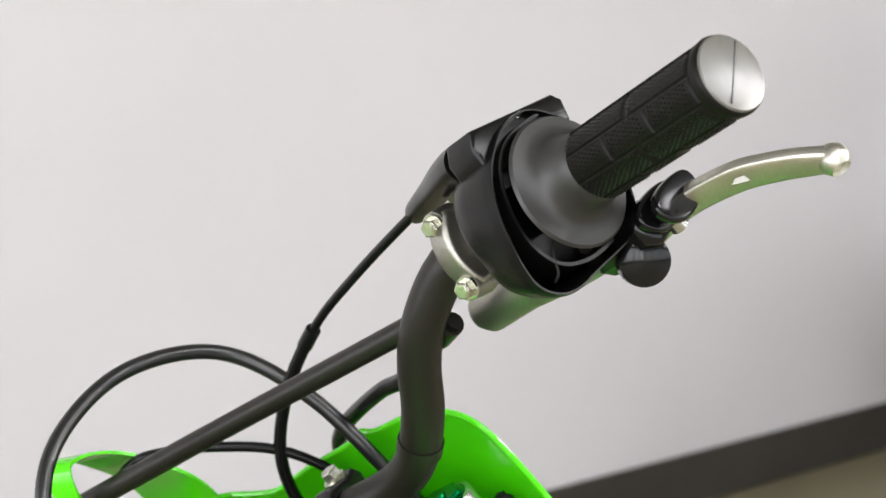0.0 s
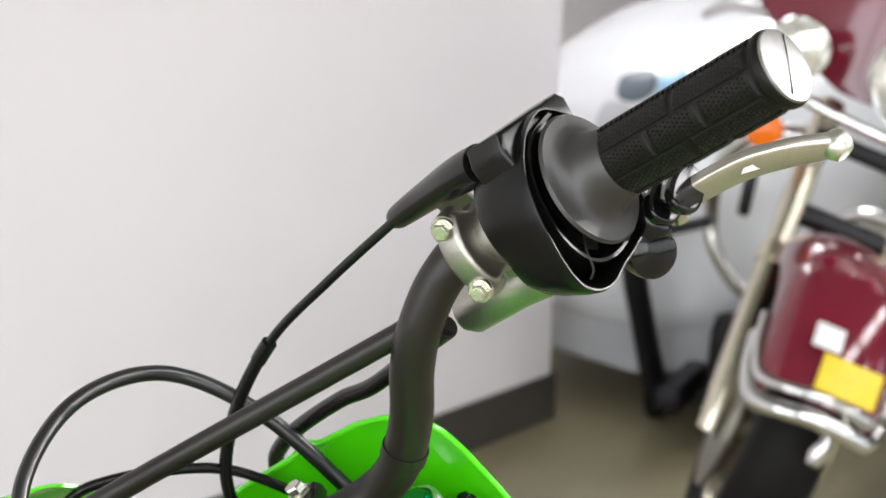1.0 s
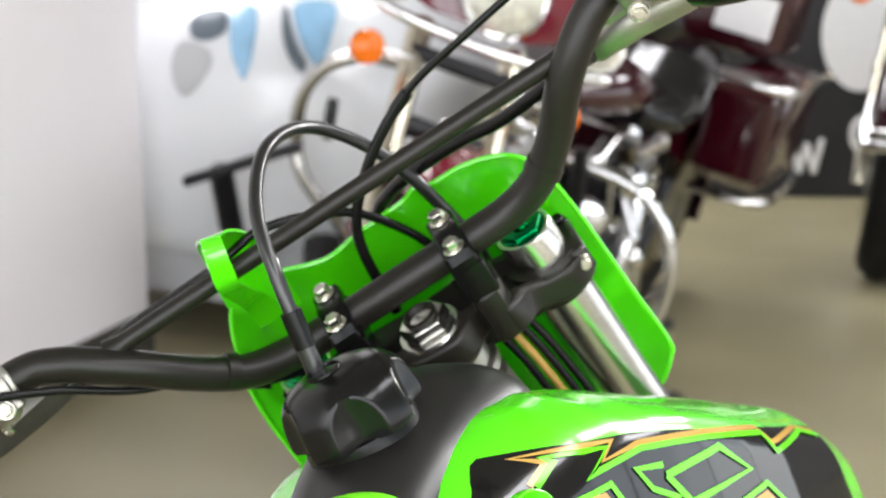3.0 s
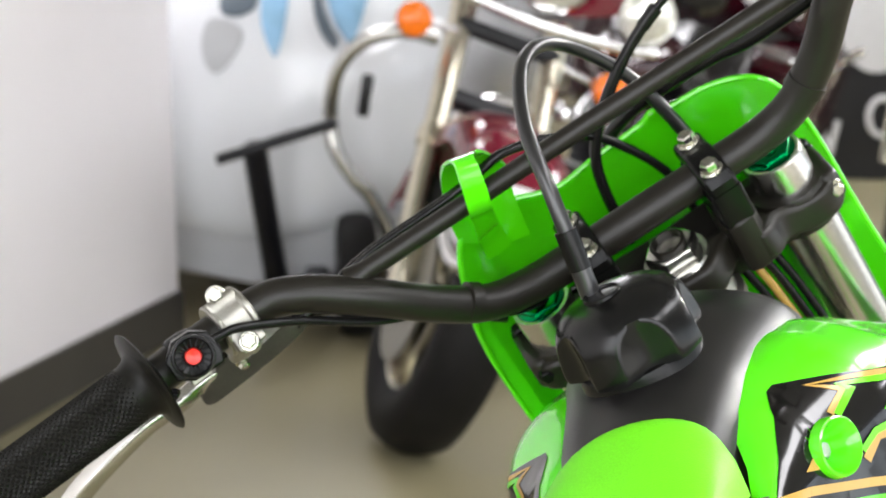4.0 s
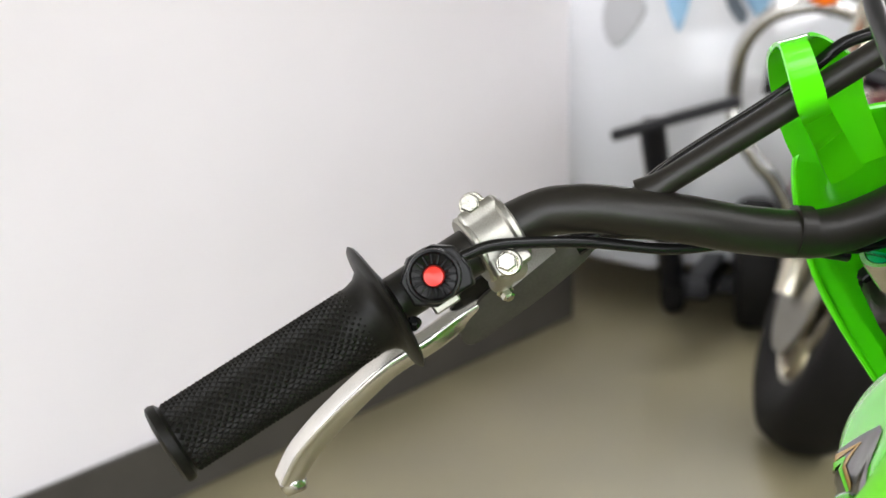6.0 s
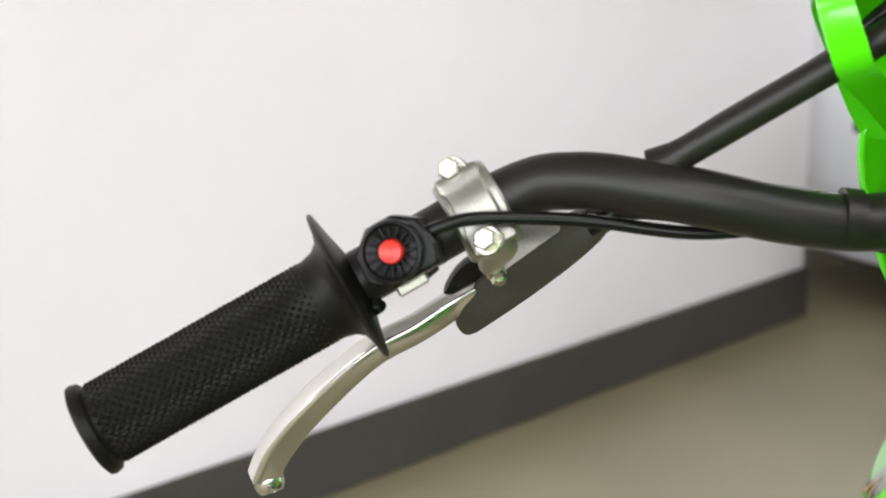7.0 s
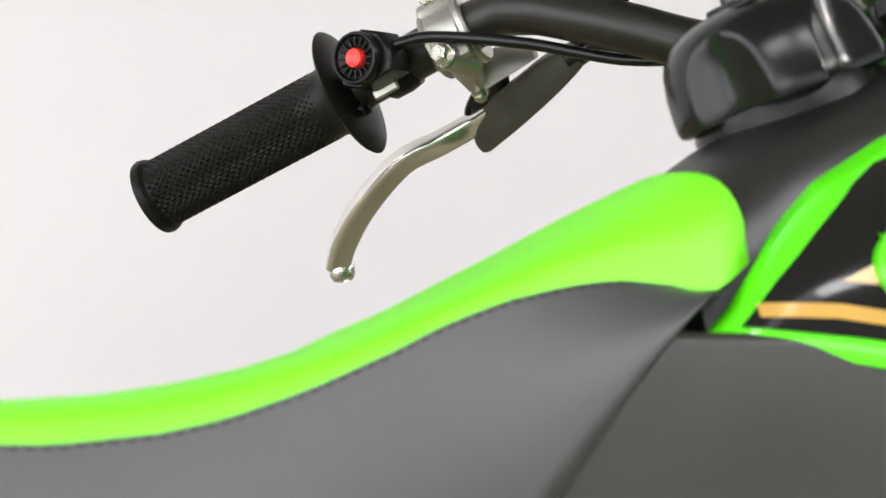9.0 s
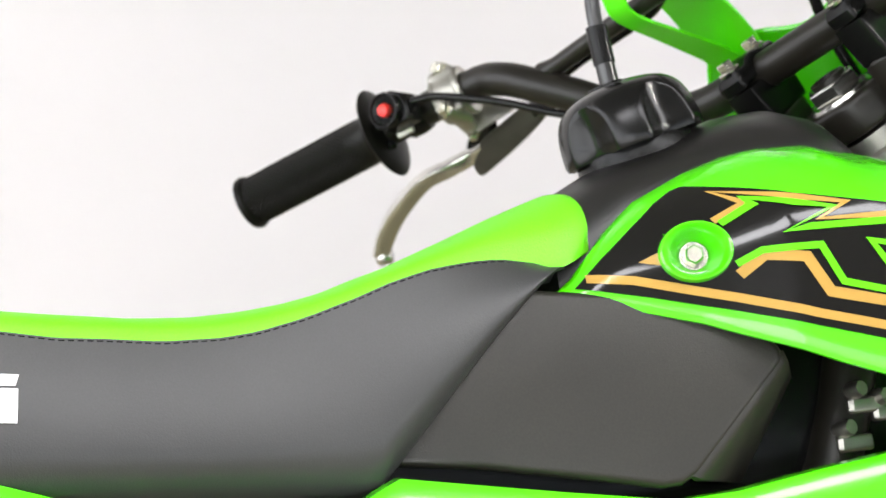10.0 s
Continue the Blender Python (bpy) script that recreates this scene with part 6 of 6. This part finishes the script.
# white watercraft hull on a black cart, in the recess
craft = thing("watercraft", pose(-0.78, 4.96, 0) @ Matrix.Rotation(radians(-6), 4, "Z"), "white personal watercraft with blue tinted deck panels", "watercraft")
bm = bmesh.new()
rings = []
HULL = [(-0.98, 0.20, 0.40, 0.74), (-0.95, 0.34, 0.28, 0.84), (-0.88, 0.43, 0.22, 0.92), (-0.75, 0.50, 0.20, 0.98), (-0.55, 0.54, 0.19, 1.04), (-0.2, 0.57, 0.18, 1.10), (0.3, 0.58, 0.18, 1.12), (0.9, 0.58, 0.18, 1.0), (1.4, 0.55, 0.2, 0.9)]
for (y, w, lo), (_, _, hi) in zip(spline([r[:3] for r in HULL], 5), spline([(r[0], 0, r[3]) for r in HULL], 5)):
    ring = []
    for k in range(72):
        a = 2 * math.pi * k / 72
        ca, sa = math.cos(a), math.sin(a)
        ring.append((w * math.copysign(abs(ca) ** 0.75, ca), y, (lo + hi) / 2 + (hi - lo) / 2 * math.copysign(abs(sa) ** 0.85, sa)))
    rings.append(ring)
loft(bm, rings)
bmesh.ops.triangulate(bm, faces=bm.faces[:])
hull_bm = bm.copy()
part("hull", bm, WHITE_GEL, craft, "glossy white hull and deck")
bm = bmesh.new()
rings = []
for y, w, z in ((-0.90, 0.30, 0.25), (-0.82, 0.44, 0.24), (-0.70, 0.515, 0.23), (-0.55, 0.555, 0.23), (-0.2, 0.585, 0.22), (0.3, 0.60, 0.22), (1.4, 0.58, 0.23)):
    rings.append([(-w, y, z), (-w, y, z + 0.05), (0, y - 0.06, z + 0.06), (w, y, z + 0.05), (w, y, z), (w * 0.96, y, z - 0.1), (0, y - 0.04, z - 0.14), (-w * 0.96, y, z - 0.1)])
loft(bm, rings)
part("bumper", bm, GREY_GEL, craft, "grey hull bumper and keel")
HULL_TREE = BVHTree.FromBMesh(hull_bm)


def hull_patch(outline, lift=0.013):
    """A moulded panel that follows the front of the hull, its rim let into the surface."""
    bm = bmesh.new()
    edge = [Vector((v.x, v.y)) for v in spline([(x, z, 0) for x, z in outline], 4, True)]
    mid = sum(edge, Vector((0, 0))) / len(edge)
    rings = []
    for k, up in ((1.0, -0.006), (0.985, lift * 0.5), (0.95, lift), (0.85, lift + 0.001), (0.72, lift + 0.002), (0.58, lift + 0.002), (0.44, lift + 0.003), (0.3, lift + 0.003), (0.16, lift + 0.003), (0.03, lift + 0.003)):
        ring = []
        for e in edge:
            v = mid + (e - mid) * k
            at, nrm, _, _ = HULL_TREE.ray_cast(Vector((v.x, -3, min(v.y, 0.955))), Vector((0, 1, 0)))
            ring.append(at + nrm * (up if nrm.y < 0 else -up))
        rings.append(ring)
    loft(bm, rings)
    return bm


for blue, slate in (([(0.030, 0.915), (0.060, 0.935), (0.095, 0.925), (0.112, 0.885), (0.112, 0.82), (0.102, 0.765), (0.088, 0.735), (0.072, 0.76), (0.055, 0.80), (0.046, 0.84), (0.040, 0.88)],
                     [(-0.070, 0.895), (-0.02, 0.915), (0.022, 0.910), (0.030, 0.87), (0.0, 0.845), (-0.04, 0.84), (-0.070, 0.855)]),
                    ([(0.200, 0.925), (0.25, 0.935), (0.300, 0.92), (0.312, 0.87), (0.302, 0.80), (0.287, 0.77), (0.270, 0.785), (0.245, 0.82), (0.220, 0.87)],
                     [(0.172, 0.92), (0.188, 0.91), (0.210, 0.86), (0.236, 0.81), (0.258, 0.775), (0.243, 0.755), (0.212, 0.79), (0.186, 0.85)])):
    visor = part("visor", hull_patch(blue), BLUE_TINT, craft, "light blue tinted panel let into the deck")
    part("vent", hull_patch(slate, 0.011), SLATE, visor, "slate grey vent panel")
# shade of a hollow in the deck, laid on as a grey patch
part("hollow_shade", hull_patch([(-0.095, 0.835), (-0.03, 0.828), (0.0, 0.79), (-0.03, 0.73), (-0.075, 0.69), (-0.105, 0.72), (-0.115, 0.78)], 0.011), GREY_GEL, craft, "grey patch painted as the shade of a hollow")
cart = thing("watercraft_cart", pose(-0.82, 3.72, 0), "black steel watercraft cart with a T-shaped rest", "cart")
bm = bmesh.new()
box(bm, (0.325, 0.05, 0.028), Matrix.Translation((0.062, 0, 0.546)) @ Matrix.Rotation(radians(-17.3), 4, "Y"), 0.006)
part("rest", bm, ENGINE_BLACK, cart)
bm = bmesh.new()
tube(bm, [(0.003, 0, 0.53), (0.010, 0.09, 0.37), (0.015, 0.18, 0.224), (0.020, 0.27, 0.08)], 0.033, 14)
part("post", bm, ENGINE_BLACK, cart)
bm = bmesh.new()
box(bm, (0.33, 0.05, 0.05), Matrix.Translation((0.18, 0.27, 0.085)), 0.006)
part("base", bm, ENGINE_BLACK, cart)
for y in (0.16, 1.5):
    bm = bmesh.new()
    lathe(bm, [(0.05, -0.05), (0.13, -0.052), (0.155, -0.045), (0.165, -0.02), (0.165, 0.02), (0.155, 0.045), (0.13, 0.052), (0.05, 0.05)], 36, frame_along((0.245, y, 0.165), (1, 0.15, 0)))
    wheel = part("wheel", bm, TYRE, cart, "fat black cart tyre")
    bm = bmesh.new()
    lathe(bm, [(0.0, -0.06), (0.03, -0.058), (0.05, -0.05), (0.052, 0.05), (0.03, 0.058), (0.0, 0.06)], 24, frame_along((0.245, y, 0.165), (1, 0.15, 0)))
    part("hub", bm, ENGINE_BLACK, wheel)
# rails and boxes below are added to deepen the shadow under the hull
for x in (0.12, 0.36):
    bm = bmesh.new()
    box(bm, (0.06, 1.9, 0.06), Matrix.Translation((x, 0.95, 0.125)), 0.008)
    part("shade_rail", bm, ENGINE_BLACK, cart, "long black rail added for the shadow below the hull")
for y in (0.62, 0.95, 1.3):
    bm = bmesh.new()
    box(bm, (0.40, 0.24, 0.07), Matrix.Translation((0.24, y, 0.175)), 0.012)
    part("shade_box", bm, TYRE, cart, "black box added for the shadow below the hull")
bm = bmesh.new()
lathe(bm, [(0.0, -0.02), (0.042, -0.02), (0.05, -0.012), (0.05, 0.012), (0.042, 0.02), (0.0, 0.02)], 28, frame_along((0.020, 0.27, 0.05), (1, 0.6, 0)))
part("castor", bm, TYRE, cart)
RAIL = pose(-0.53, 3.75, 0)
bm = bmesh.new()
tube(bm, spline([(0.06, 0.15, 0.11), (0.045, 0.12, 0.27), (0.0, 0.09, 0.38), (-0.04, 0.07, 0.43), (-0.088, 0.06, 0.51), (-0.100, 0.06, 0.60), (-0.075, 0.02, 0.72), (0.0, 0.0, 0.80), (0.10, 0.0, 0.82), (0.18, 0.03, 0.80)], 8), 0.019, 14)
rail = part("hand_rail", bm, POLISHED, cart, "bent bright silver tube rail", RAIL)
bm = bmesh.new()
box(bm, (0.03, 0.03, 0.11), Matrix.Translation((-0.005, 0.03, 0.655)) @ Matrix.Rotation(0.17, 4, "Y"), 0.008)
part("grip", bm, RUBBER_SMOOTH, rail, m=RAIL)

# black banner with white shapes on the far side
ban = thing("banner", pose(1.9, 6.6, 0), "black banner with plain white shapes", "banner")
bm = bmesh.new()
box(bm, (3.2, 0.02, 0.9), Matrix.Translation((0, 0, 0.45)), 0.004)
part("cloth", bm, BANNER_BLACK, ban)
for x0, x1, za, zb in ((-0.925, -0.895, 0.24, 0.10), (-0.895, -0.865, 0.10, 0.22), (-0.865, -0.835, 0.22, 0.10), (-0.835, -0.805, 0.10, 0.24)):
    bm = bmesh.new()
    tube(bm, [(x0, -0.02, za), (x1, -0.02, zb)], 0.012, 8)
    part("print", bm, DECAL_WHITE, ban, "white printed bar")
bm = bmesh.new()
tube(bm, [(0.055 * math.cos(2 * math.pi * k / 24) - 0.63, -0.02, 0.255 + 0.075 * math.sin(2 * math.pi * k / 24)) for k in range(25)], 0.013, 8)
part("print", bm, DECAL_WHITE, ban, "white printed ring")
bm = bmesh.new()
lathe(bm, [(0.0, 0.0), (0.20, 0.0), (0.20, 0.004), (0.0, 0.004)], 40, frame_along((-0.66, -0.016, 0.66), (0, -1, 0)) @ Matrix.Diagonal((1.15, 0.8, 1, 1)))
part("print", bm, DECAL_WHITE, ban, "white printed disc")
